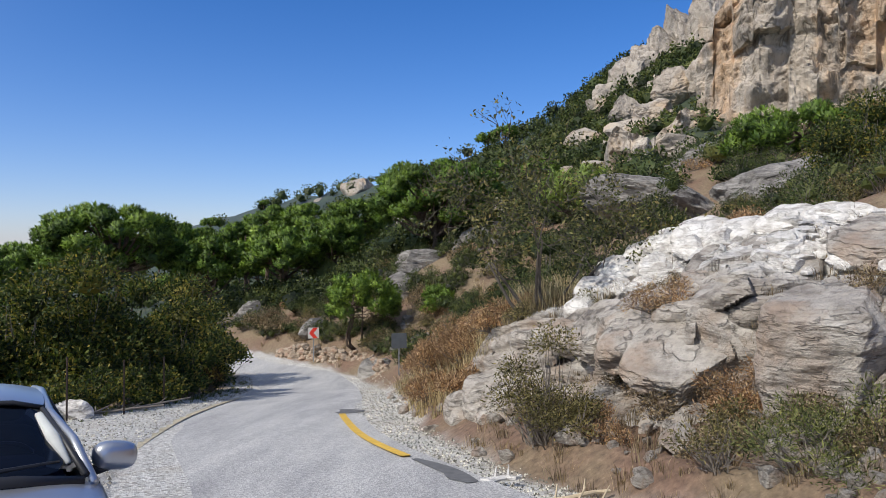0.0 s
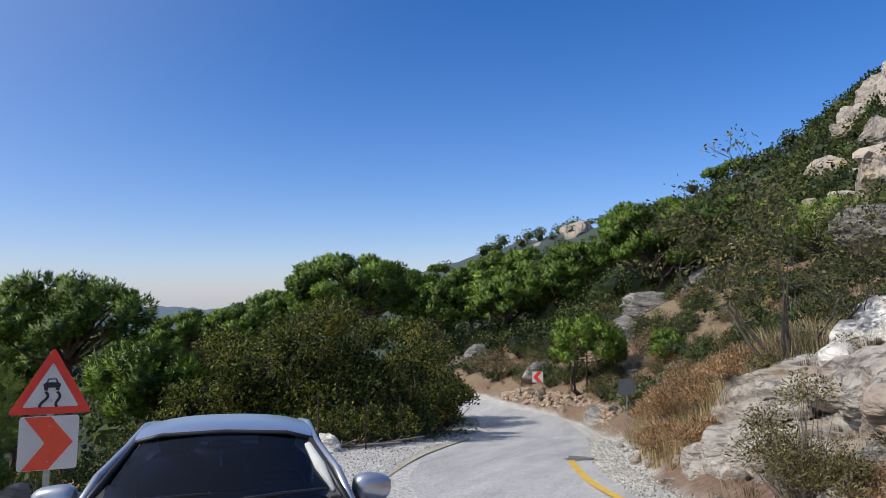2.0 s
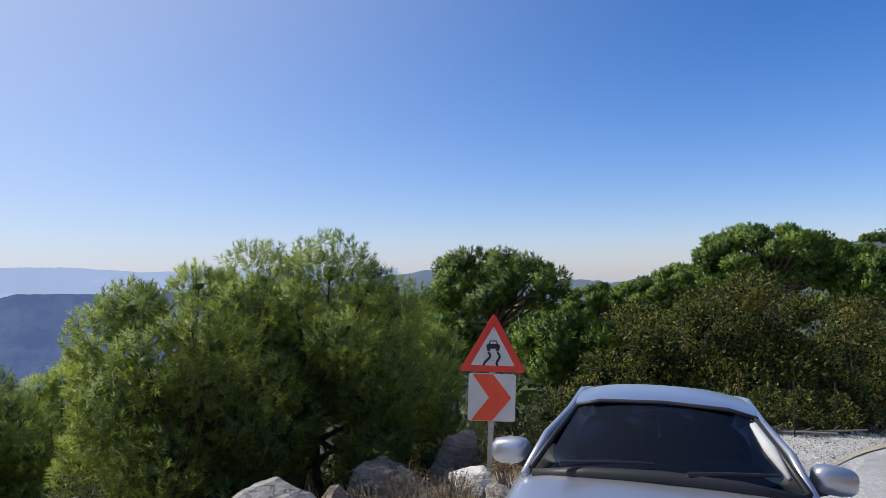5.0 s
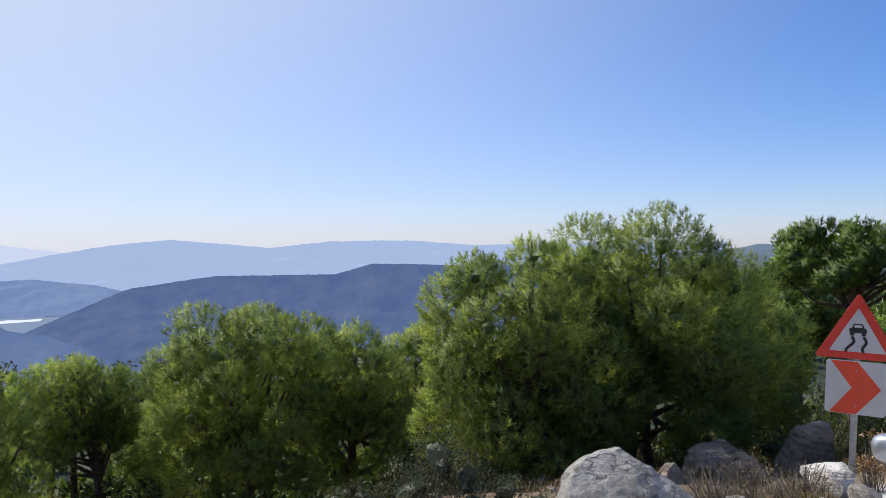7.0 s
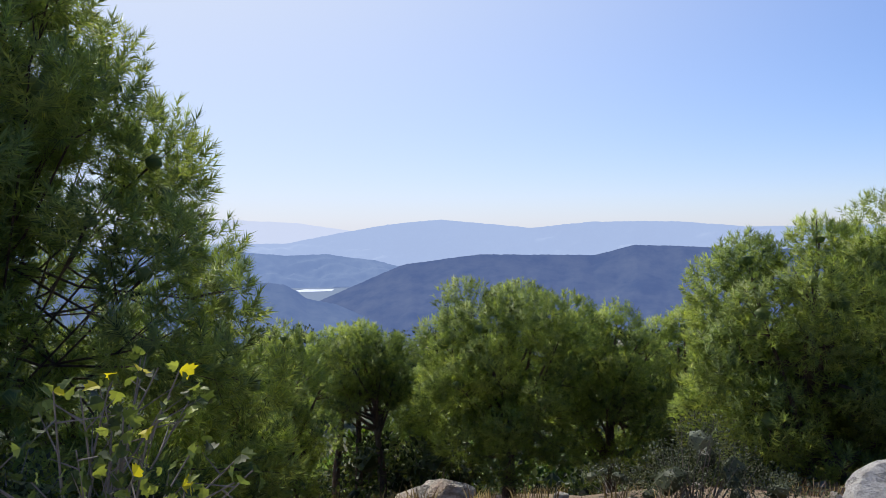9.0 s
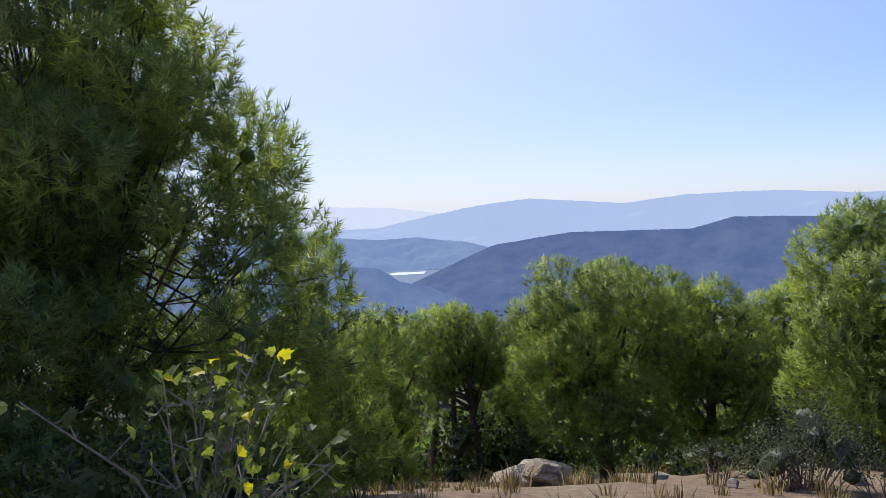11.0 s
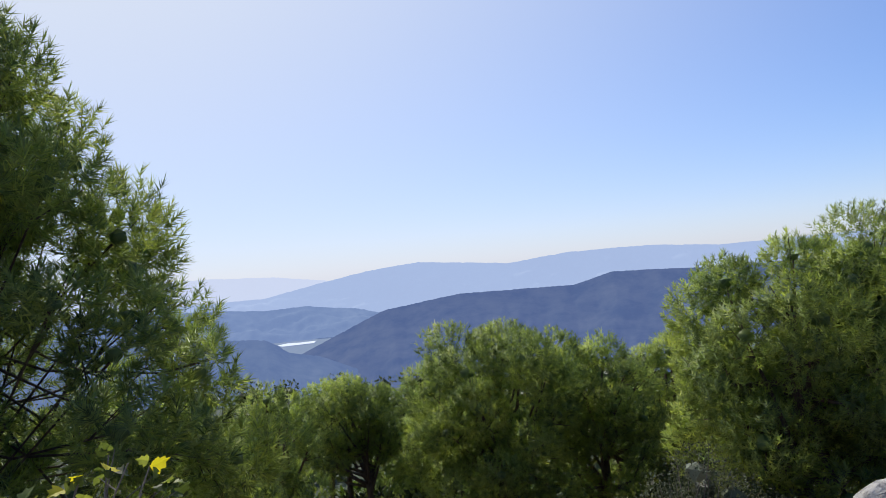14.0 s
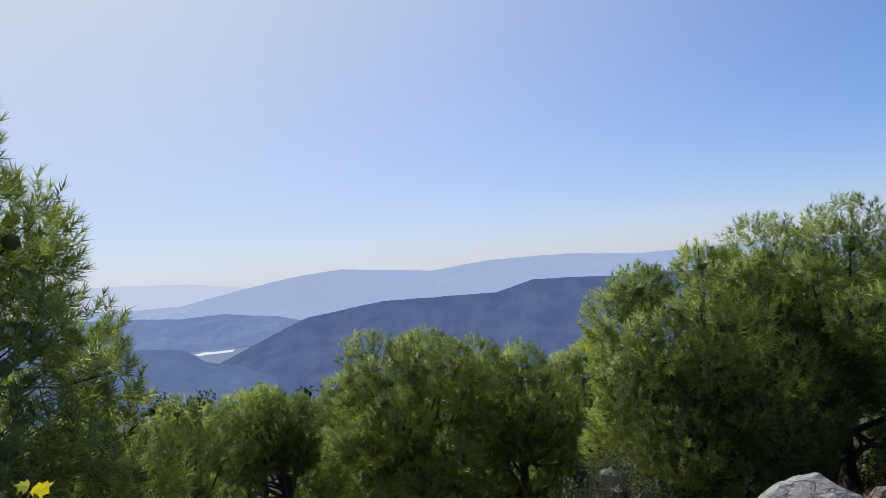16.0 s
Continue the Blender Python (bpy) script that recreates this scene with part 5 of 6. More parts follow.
def bank_rock(az, r, sink, size, turn, mat, label, **kw):
    x, y = at_bearing(az, r)
    set_rock("bank_rock", rng, (x, y, ground_at(x, y) + sink - (0.12 if mat is M_ROCK else 0.0)), size, mat, label, "rock", turn, "bank rocks", level=5, rough=0.05, bed=kw.pop("bed", 0.04), **kw)


# the large squared block, tilted slabs along the bedding, upright rocks at the gravel edge
bank_rock(-29.8, 9.4, -0.42, (2.3, 1.5, 1.5), (0, -8, 58), M_ROCK, "large squared pale rock block with rusty stains", cuts=5, power=7.0)
bank_rock(-23.6, 10.1, -0.25, (1.6, 1.2, 0.95), (0, -20, 60), M_ROCK, BANK, cuts=7, power=6.0)
for az, r, sink, size, tilt in ((-20.4, 10.0, -0.1, (2.1, 1.3, 0.75), -24), (-18.0, 10.4, 0.05, (1.7, 1.3, 0.6), -26), (-16.6, 10.9, -0.1, (1.6, 1.2, 0.75), -22), (-21.8, 9.2, -0.15, (1.3, 0.9, 0.5), -20),
                                (-25.8, 11.2, 0.0, (1.9, 1.3, 0.5), -18), (-14.2, 11.2, -0.05, (1.3, 1.0, 0.6), -26), (-19.2, 9.5, -0.15, (1.2, 0.8, 0.5), -24), (-22.4, 11.4, 0.0, (1.8, 1.1, 0.45), -20),
                                (-12.6, 11.8, -0.1, (1.2, 1.0, 0.6), -20), (-17.4, 9.7, -0.15, (0.9, 0.7, 0.45), -20), (-32.5, 11.2, 0.1, (2.2, 1.4, 0.6), -10)):
    bank_rock(az, r, sink, size, (0, tilt, -az + 28), M_ROCK, BANK, cuts=8, power=6.0)
for az, r, size in ((-5.6, 12.9, (1.3, 1.0, 1.5)), (-4.0, 13.2, (1.1, 1.0, 1.3)), (-7.2, 12.3, (1.2, 0.9, 1.2)), (-3.2, 13.0, (0.7, 0.7, 0.8)), (-6.2, 12.1, (0.9, 0.8, 0.7))):
    bank_rock(az, r, -0.1, size, (0, -8, 20), M_ROCK, "upright layered pale rock at the gravel edge", cuts=8, power=3.5, bed=0.09)
for az, r, size in ((-13.2, 13.6, (1.1, 0.8, 0.55)), (-15.0, 13.4, (1.0, 0.9, 0.6)), (-16.4, 14.0, (1.2, 0.8, 0.6)), (-14.4, 14.6, (0.9, 0.7, 0.5)), (-18.4, 13.6, (1.1, 0.9, 0.5)), (-20.6, 13.2, (1.3, 0.9, 0.45)),
                    (-23.4, 12.8, (1.1, 0.8, 0.4)), (-17.6, 12.6, (0.9, 0.6, 0.4)), (-26.4, 12.6, (1.3, 0.9, 0.4)), (-29.0, 12.4, (1.0, 0.8, 0.4)), (-12.2, 12.8, (0.8, 0.6, 0.45))):
    bank_rock(az, r, 0.02, size, (0, -20, -az + 30 + 14 * math.sin(az * 7)), M_WHITE, PALE, cuts=10, power=3.0)


def loose_stones(name, group, label, count, region, size, mat, seed):
    """Single stones lying about, on a few shared shapes."""
    rng = np.random.default_rng(seed)
    shapes = [rock_mesh(rng, (1, 1, 0.7), level=2, cuts=9, rough=0.06) for _ in range(5)]
    datas = []
    for V, F in shapes:
        me = bpy.data.meshes.new(name)
        me.from_pydata(V, [], F)
        me.materials.append(mat)
        datas.append(me)
    for i in range(count):
        x, y = region(rng)
        s = rng.uniform(*size) * (1 if rng.random() < 0.8 else 1.7)
        ob = new(name, datas[i % 5])
        ob.matrix_basis = pose(x, y, ground_at(x, y) + s * 0.1, rng.uniform(-20, 20), rng.uniform(-20, 20), rng.uniform(0, 360)) @ Matrix.Diagonal((s, s * rng.uniform(0.7, 1.2), s, 1))
        tagged(ob, label, "stone", group)


loose_stones("stone", "stones on the bank", "angular pale stone on the bank", 130, lambda g: (lambda az: at_bearing(az, float(bank_foot(az)) + g.uniform(-0.3, 2.2)))(g.uniform(-34, -4)), (0.06, 0.24), M_ROCK, 301)
loose_stones("stone", "stones along the crest", "white angular limestone piece", 190, lambda g: (lambda az: at_bearing(az, float(bank_foot(az)) + g.uniform(3.4, 6.2)))(g.uniform(-34, -12)), (0.1, 0.38), M_WHITE, 302)
loose_stones("stone", "stones at the gravel edge", "grey stone at the gravel edge", 40, lambda g: ((lambda y: (float(road_x(y)) + g.uniform(3.0, 4.2), y))(g.uniform(7, 26))), (0.08, 0.3), M_ROCK, 303)
loose_stones("stone", "stones below the road", "pale stone in dry grass below the road", 32, lambda g: at_bearing(g.uniform(40, 100), g.uniform(7.5, 16)), (0.12, 0.45), M_ROCK, 304)


# dry-stone bank behind the bend
def bank_wall():
    th = thing("stone_bank", pose(0, 0, 0), "rough stone bank retaining the slope behind the bend", "stone bank")
    rng = np.random.default_rng(310)
    shapes = []
    for _ in range(6):
        V, F = rock_mesh(rng, (1, 1, 0.8), level=2, cuts=9, rough=0.06)
        me = bpy.data.meshes.new("stone")
        me.from_pydata(V, [], F)
        me.materials.append(M_BANKSTONE)
        shapes.append(me)
    for i in range(210):
        az = rng.uniform(3.6, 12.5)
        h = rng.uniform(0, 1) ** 1.2
        x, y = at_bearing(az, np.interp(az, (3.2, 4.7, 5.5, 9.5, 13, 15), (31.5, 32.5, 36.0, 39.8, 43.0, 45.0)) + h * 0.35 + rng.uniform(-0.15, 0.15))
        ob = new("stone", shapes[i % 6])
        ob.parent = th
        s = rng.uniform(0.22, 0.5)
        ob.matrix_basis = pose(x, y, float(road_z(y)) + 0.05 + h * np.interp(az, (3.6, 5, 10.5, 12.5), (0.6, 0.9, 0.85, 0.3)), rng.uniform(-25, 25), rng.uniform(-25, 25), rng.uniform(0, 360)) @ Matrix.Diagonal((s, s, s * 0.9, 1))


bank_wall()

# boulders below the road
rng = np.random.default_rng(320)
set_rock("boulder", rng, (*at_bearing(60.0, 6.5), -0.6), (1.12, 0.9, 0.82), M_BOULDER, "pale grey boulder at the edge of the gravel", "boulder", (0, 0, 60), level=5, bed=0.03, rough=0.04, cuts=10)
set_rock("boulder", rng, (*at_bearing(47.6, 12.2), -1.6), (0.85, 0.7, 1.3), M_GREY, "dark shaded boulder behind the warning sign", "boulder", (0, 10, 40), level=4)
set_rock("boulder", rng, (*at_bearing(46.2, 9.6), -1.05), (0.75, 0.5, 0.4), M_WHITE, "small pale rock beside the sign post", "boulder", (0, 0, 40), level=4)
set_rock("boulder", rng, (*at_bearing(53.0, 11.2), -1.55), (1.5, 0.9, 0.8), M_GREY, "dark flat boulder in dry weeds", "boulder", (0, 0, 40), level=4)
set_rock("boulder", rng, (*at_bearing(94.0, 13.2), -3.2), (1.3, 0.9, 0.6), M_ROCK, "broken pale rock on red earth", "boulder", (0, 0, 60), level=4)
set_rock("boulder", rng, (*at_bearing(96.2, 13.0), -3.3), (0.9, 0.8, 0.5), M_ROCK, "broken pale rock on red earth", "boulder", (0, 0, 10), level=4)

# ---- scrub on the mountain ----
def hillside_scrub():
    rng = np.random.default_rng(400)
    V, F, o = [], [], 0
    made = 0
    while made < 1400:
        az, r = (rng.uniform(-36, 60), rng.uniform(70, 340)) if made < 600 else (rng.uniform(-22, -6), rng.uniform(38, 95)) if made < 720 else (rng.uniform(-21, 4), rng.uniform(95, 245)) if made < 1100 else (rng.uniform(-21, -9), rng.uniform(125, 205)) if made < 1350 else (rng.uniform(-2, 16), rng.uniform(48, 66))
        el, R = np.interp(az, SKY_AZ, SKY_EL), np.interp(az, SKY_AZ, SKY_R)
        if r > min(R + 15, 420) or (az < -20.5 and r > 112):
            continue
        x, y = at_bearing(az, r)
        z = ground_at(x, y)
        if az < -11 and r < 105 and rng.random() < 0.6:
            continue
        if (x - road_x(y) < 6 and y < 80) or (-21.5 < az < -12.5 and 90 < r < 152 and rng.random() < 0.8):
            continue
        s = rng.uniform(1.0, 2.3) * np.interp(r, (36, 70, 300), (0.5, 1.0, 1.7))
        pos, out = shell(rng, np.array((x, y, z + s * 0.7)), s, 110 if r > 70 else 330, -0.5, 0.5, 0.8)
        v, f = leaves(rng, pos, out, (0.4 if r > 70 else 0.16) * s ** 0.5, 0.8)
        c, cf = core(rng, np.array((x, y, z + s * 0.6)), s * 0.75, 0.85)
        for a, b in ((v, f), (c, cf)):
            V.append(a)
            F.append(b + o)
            o += len(a)
        made += 1
    tagged(mesh("hillside_scrub", np.concatenate(V), np.concatenate(F), M_SCRUB), "dark green evergreen scrub over the mountain", "scrub", kind="stuff")


hillside_scrub()


def slope_forest():
    """The close woods that fall away below the near pines."""
    rng = np.random.default_rng(410)
    V, F, o = [], [], 0
    for _ in range(520):
        az, r = rng.uniform(36, 126), 25 * math.exp(rng.uniform(0, 2.4))
        x, y = at_bearing(az, r)
        z = ground_at(x, y)
        s = rng.uniform(1.0, 1.9) * np.interp(r, (25, 60, 250), (0.8, 1.2, 2.6))
        n = 150 if r < 60 else 80
        pos, out = shell(rng, np.array((x, y, z + s * 0.8)), s, n, -0.6, 0.5, 1.0)
        v, f = leaves(rng, pos, out, (0.3 if r < 60 else 0.5) * s ** 0.5, 0.6)
        c, cf = core(rng, np.array((x, y, z + s * 0.7)), s * 0.75, 1.0)
        for a, b in ((v, f), (c, cf)):
            V.append(a)
            F.append(b + o)
            o += len(a)
    tagged(mesh("slope_forest", np.concatenate(V), np.concatenate(F), M_SCRUB), "dense green woods falling away below the road", "woods", kind="stuff")


slope_forest()
proto = pine(0, 0, 5.0, 2.6, 3.0, "dark pine on the mountain slope", 402, lobes=20, lobe=0.8, puff=0.4, pn=9, width=0.13, cover=8.0, heart=0.5, low=-0.4, limbs=2, fill=2, base=0.0, where=(0, 0))
rng = np.random.default_rng(403)
_first = True
for az, r, s in [(-9.1, 232, 1.3), (-5, 225, 1.5), (-3.6, 240, 1.6), (-1, 200, 1.3), (3.5, 260, 1.2)] + [
        (rng.uniform(-8, 24), rng.uniform(85, 210), rng.uniform(0.8, 1.5)) for _ in range(34)] + [(rng.uniform(9.5, 24), rng.uniform(190, 330), rng.uniform(0.9, 1.6)) for _ in range(34)] + [(rng.uniform(24, 62), rng.uniform(80, 380), rng.uniform(0.9, 1.5)) for _ in range(42)] + [
        (rng.uniform(62, 122), rng.uniform(26, 60), rng.uniform(0.7, 1.15)) for _ in range(40)] :
    x, y = at_bearing(az, r)
    m = pose(x, y, ground_at(x, y) - 0.2, 0, 0, rng.uniform(0, 360))
    if _first:
        proto.matrix_basis, _first = m, False
        proto.scale = (s, s, s)
    else:
        c = copy_thing(proto, m)
        c.scale = (s, s, s * rng.uniform(0.85, 1.15))
loose_stones("slope_rock", "rocks on the slope above the bend", "grey rock on the slope above the bend", 60, lambda g: at_bearing(g.uniform(-12, 6), g.uniform(32, 62)), (0.5, 1.6), M_GREY, 305)
loose_stones("slope_rock", "rocks on the upper slope", "weathered grey rock on the mountainside", 50, lambda g: at_bearing(g.uniform(-19, 4), g.uniform(70, 190)), (1.5, 5.0), M_CRAG, 306)
loose_stones("slope_rock", "rocks behind the stone bank", "grey rock under the pines by the bend", 4, lambda g: at_bearing(g.uniform(2, 10), g.uniform(41, 54)), (0.7, 2.2), M_GREY, 307)
# ---- road markings and repairs ----
_l = strip("edge_line", 9.2, 16.4, lambda y: 1.75 - 0.02 * (y - 8.6), lambda y: 1.84 - 0.02 * (y - 8.6), 0.012, M_YELLOWLINE, 0.3, 0.008, 0.012)
tagged(_l, "yellow painted edge line along the road", "road marking", kind="structure")
_l = strip("edge_line_old", 4.5, 24.0, lambda y: -1.95, lambda y: -1.83, 0.011, M_OLDLINE, 0.3, 0.008, 0.04)
tagged(_l, "worn faded yellow edge line", "road marking", kind="structure")
_l = strip("tar_repair", 7.3, 9.0, lambda y: 1.82, lambda y: 1.82 + 0.17 * math.sin(math.pi * (y - 6.9) / 2.2), 0.007, M_PATCH, 0.1, 0.02, 0.07)
tagged(_l, "dark tar patch on the road edge", "road repair", kind="structure")
_l = strip("tar_repair_small", 16.6, 17.9, lambda y: 1.6, lambda y: 1.6 + 0.55 * math.sin(math.pi * (y - 16.5) / 1.5), 0.007, M_PATCH, 0.08, 0.02, 0.1)
tagged(_l, "dark pothole patch on the road edge", "road repair", kind="structure")


def chippings():
    """Loose gravel on both shoulders."""
    rng = np.random.default_rng(500)
    V, F, n = [], [], 0
    tet = np.array(((1, 0, -0.4), (-0.5, 0.87, -0.4), (-0.5, -0.87, -0.4), (0, 0, 0.8)))
    tf = np.array(((0, 1, 3), (1, 2, 3), (2, 0, 3)))
    while n < 18000:
        y = 4 + 30 * rng.random() ** 1.6
        if rng.random() < 0.5:
            d = HALF + rng.uniform(-0.15, 1) * np.interp(y, (4, 8, 24, 34), (0.8, 1.0, 1.3, 1.5))
        else:
            d = -HALF - rng.uniform(-0.05, 1) * np.interp(y, (4, 20, 26, 34), (3.4, 3.0, 1.2, 0.4))
        x = float(road_x(y)) + d
        s = rng.uniform(0.008, 0.028)
        w = rng.uniform(0, 6.28)
        c, q = math.cos(w), math.sin(w)
        T = tet * s * rng.uniform(0.6, 1.3, 3)
        V.append(np.stack((T[:, 0] * c - T[:, 1] * q + x, T[:, 0] * q + T[:, 1] * c + y, T[:, 2] + s * 0.25), 1))
        F.append(tf + n * 4)
        n += 1
    V = np.concatenate(V)
    V[:, 2] += np.repeat(land(V[::4, 0], V[::4, 1]), 4)
    tagged(mesh("loose_gravel", V, np.concatenate(F), M_CHIP), "loose pale gravel on the road shoulders", "gravel", kind="stuff")


M_CHIP = foliage("gravel_chips", (0.22, 0.21, 0.19), (0.55, 0.53, 0.5), 1.0, 0.0, (0.72, 0.7, 0.66))
chippings()


# ---- signs ----
def plate(outline, thick=0.012):
    """A flat plate in the x-z plane from its outline, its face towards -y."""
    bm = bmesh.new()
    vs = [bm.verts.new((x, 0, z)) for x, z in outline]
    f = bm.faces.new(vs)
    r = bmesh.ops.extrude_face_region(bm, geom=[f])
    for v in r["geom"]:
        if isinstance(v, bmesh.types.BMVert):
            v.co.y += thick
    bmesh.ops.recalc_face_normals(bm, faces=bm.faces)
    return bm


def rounded(points, rad, n=5):
    out = []
    for i, p in enumerate(points):
        a, b, c = Vector(points[i - 1]), Vector(p), Vector(points[(i + 1) % len(points)])
        u, v = (a - b).normalized(), (c - b).normalized()
        t = rad / math.tan(u.angle(v) / 2)
        s, e = b + u * t, b + v * t
        for k in range(n + 1):
            w = k / n
            out.append(tuple(s * (1 - w) ** 2 + b * 2 * w * (1 - w) + e * w * w))
    return out


def put(name, bm, mat, th, y, label=""):
    ob = part(name, bm, mat, th, label)
    ob.location.y = y
    return ob


def ribbon(points, width):
    P = [Vector(p) for p in points]
    L, R = [], []
    for i, p in enumerate(P):
        d = (P[min(i + 1, len(P) - 1)] - P[max(i - 1, 0)]).normalized()
        nrm = Vector((-d.y, d.x)) * width / 2
        L.append(tuple(p + nrm))
        R.append(tuple(p - nrm))
    return L + R[::-1]


def warning_sign(az, r, base):
    x, y = at_bearing(az, r)
    th = thing("warning_sign", pose(x, y, base, 0, 2.4, az + 3), "slippery-road triangle above a red chevron plate on a steel post", "road sign")
    bm = bmesh.new()
    box(bm, (0.07, 0.045, 2.3), pose(0, 0.05, 0.9), 0.008)
    part("post", bm, M_GALV, th)
    s = 0.435
    z0 = 1.545
    tri = [(-s, z0), (s, z0), (0, z0 + s * 1.76)]
    put("triangle_plate", plate(rounded(tri, 0.035)), M_SIGN_RED, th, 0.0, "red triangle plate")
    cz = z0 + s * 0.575
    inner = [(x2 * 0.66, cz + (z2 - cz) * 0.66 - 0.004) for x2, z2 in tri]
    put("white_field", plate(rounded(inner, 0.015), 0.006), M_SIGN_WHITE, th, -0.006)
    # car seen from behind with two skid marks
    body = rounded([(-0.085, z0 + 0.30), (0.085, z0 + 0.30), (0.09, z0 + 0.345), (0.06, z0 + 0.36), (0.045, z0 + 0.405), (-0.045, z0 + 0.405), (-0.06, z0 + 0.36), (-0.09, z0 + 0.345)], 0.008, 2)
    put("symbol_car", plate(body, 0.004), M_SIGN_BLACK, th, -0.012, "black car symbol")
    put("symbol_window", plate(rounded([(-0.042, z0 + 0.362), (0.042, z0 + 0.362), (0.034, z0 + 0.392), (-0.034, z0 + 0.392)], 0.004, 2), 0.003), M_SIGN_WHITE, th, -0.016)
    for sx in (-0.058, 0.058):
        put("symbol_wheel", plate(rounded([(sx - 0.02, z0 + 0.268), (sx + 0.02, z0 + 0.268), (sx + 0.02, z0 + 0.305), (sx - 0.02, z0 + 0.305)], 0.005, 2), 0.004), M_SIGN_BLACK, th, -0.012)
    for sx, sg in ((-0.062, -1), (0.055, 1)):
        pts = [(sx + 0.028 * math.sin(k / 10 * 5.4) * 1.0 + sg * 0.03 * (k / 10) ** 2, z0 + 0.255 - k * 0.0175) for k in range(11)]
        put("skid_mark", plate(ribbon(pts, 0.03), 0.004), M_SIGN_BLACK, th, -0.012, "wavy black skid mark")
    h0 = 0.91
    put("chevron_plate", plate(rounded([(-0.305, h0), (0.305, h0), (0.305, h0 + 0.61), (-0.305, h0 + 0.61)], 0.04)), M_SIGN_WHITE, th, 0.004, "white square plate")
    put("chevron", plate([(-0.26, h0 + 0.006), (0.01, h0 + 0.006), (0.25, h0 + 0.305), (0.01, h0 + 0.604), (-0.26, h0 + 0.604), (-0.04, h0 + 0.305)], 0.005), M_SIGN_ORANGE, th, -0.002, "orange-red chevron pointing towards the valley")
    for z in (h0 + 0.1, h0 + 0.5, z0 + 0.15, z0 + 0.55):
        bm = bmesh.new()
        bmesh.ops.create_cone(bm, cap_ends=True, segments=8, radius1=0.009, radius2=0.009, depth=0.008, matrix=pose(0, -0.019, z, 90))
        part("bolt", bm, M_GALV, th)
    for z in (h0 + 0.3, z0 + 0.3):
        bm = bmesh.new()
        box(bm, (0.3, 0.02, 0.05), pose(0, 0.025, z), 0.004)
        part("bracket", bm, M_GALV, th)


warning_sign(44.8, 9.5, -1.18)


def chevron_sign(az, r, base, facing, size, lift, label, back=False):
    x, y = at_bearing(az, r)
    th = thing("chevron_sign", pose(x, y, base, 0, 0, facing), label, "road sign", "bend signs")
    bm = bmesh.new()
    box(bm, (0.06, 0.05, lift + size + 0.3), pose(0, 0.05, (lift + size) / 2 - 0.15), 0.008)
    part("post", bm, M_GALV, th)
    s = size / 2
    put("plate", plate(rounded([(-s, lift), (s, lift), (s, lift + size), (-s, lift + size)], 0.03)), M_SIGNBACK if back else M_SIGN_WHITE, th, 0.0)
    if not back:
        k = -1
        pts = [(k * s * -0.8, lift + 0.01), (k * s * 0.05, lift + 0.01), (k * s * 0.8, lift + s), (k * s * 0.05, lift + size - 0.01), (k * s * -0.8, lift + size - 0.01), (k * s * 0.0, lift + s)]
        put("chevron", plate(pts, 0.005), M_SIGN_RED, th, -0.006, "red chevron")


chevron_sign(9.7, 39.6, -4.65, 12, 0.58, 1.42, "red and white chevron plate on a post at the bend")
chevron_sign(2.9, 29.6, -3.65, 8, 0.62, 1.22, "grey back of a square sign on a steel post", True)


# ---- fence ----
def fence_posts():
    for az, r, h in ((26.4, 16.9, 1.35), (20.2, 20.3, 1.3), (16.9, 33.5, 1.6), (16.1, 36.5, 1.6), (22.8, 18.2, 1.25), (18.3, 24.5, 1.3), (17.3, 29.5, 1.5)):
        x, y = at_bearing(az, r)
        z = ground_at(x, y)
        th = thing("fence_post", pose(x, y, z - 0.15, 1.5, -1.0, az * 3), "thin rusty iron fence post at the gravel edge", "fence post", "fence posts")
        bm = bmesh.new()
        box(bm, (0.045, 0.006, h + 0.15), pose(0, 0, (h + 0.15) / 2), 0.001)
        box(bm, (0.006, 0.045, h + 0.15), pose(0.02, 0.02, (h + 0.15) / 2), 0.001)
        part("angle_iron", bm, M_WIRE, th)


fence_posts()


def dead_branch(az, r, length, rad, turn, mat, label, name="dead_branch", lift=0.05):
    rng = np.random.default_rng(int(az * 10) + 700)
    x, y = at_bearing(az, r)
    pts = [np.array(((i / 6 - 0.5) * length, rng.uniform(-0.04, 0.04), rad + rng.uniform(0, 0.03) + lift * i / 6)) for i in range(7)]
    bits = [tube(pts, [rad * (1 - 0.08 * i) for i in range(7)], 7)]
    for i in (2, 4):
        bits.append(tube([pts[i], pts[i] + np.array((0.3 * length * 0.4, 0.15, 0.1))], [rad * 0.5, rad * 0.15], 5))
    ob = mesh(name, *join(bits), mat)
    ob.matrix_basis = pose(x, y, ground_at(x, y), 0, 0, turn)
    tagged(ob, label, "branch", "fallen branches")


dead_branch(-12.0, 7.4, 0.9, 0.035, 20, M_WOOD, "split pale log lying at the gravel edge")
dead_branch(-13.5, 7.3, 0.7, 0.03, -8, M_WOOD, "split pale log lying at the gravel edge")
dead_branch(-6.6, 8.2, 0.45, 0.04, 10, M_WHITE, "broken pale branch at the gravel edge")
dead_branch(23.5, 18.4, 2.2, 0.04, 25, M_TWIG, "grey fallen branch under the thicket")
dead_branch(21.6, 19.4, 2.6, 0.035, 50, M_TWIG, "grey fallen branch under the thicket")
dead_branch(25.2, 17.6, 1.6, 0.03, 80, M_TWIG, "grey fallen branch under the thicket")
set_rock("stone", np.random.default_rng(9), (*at_bearing(26.2, 17.6), ground_at(*at_bearing(26.2, 17.6)) + 0.12), (0.8, 0.5, 0.5), M_WHITE, "white stone at the gravel edge", "stone", level=3)


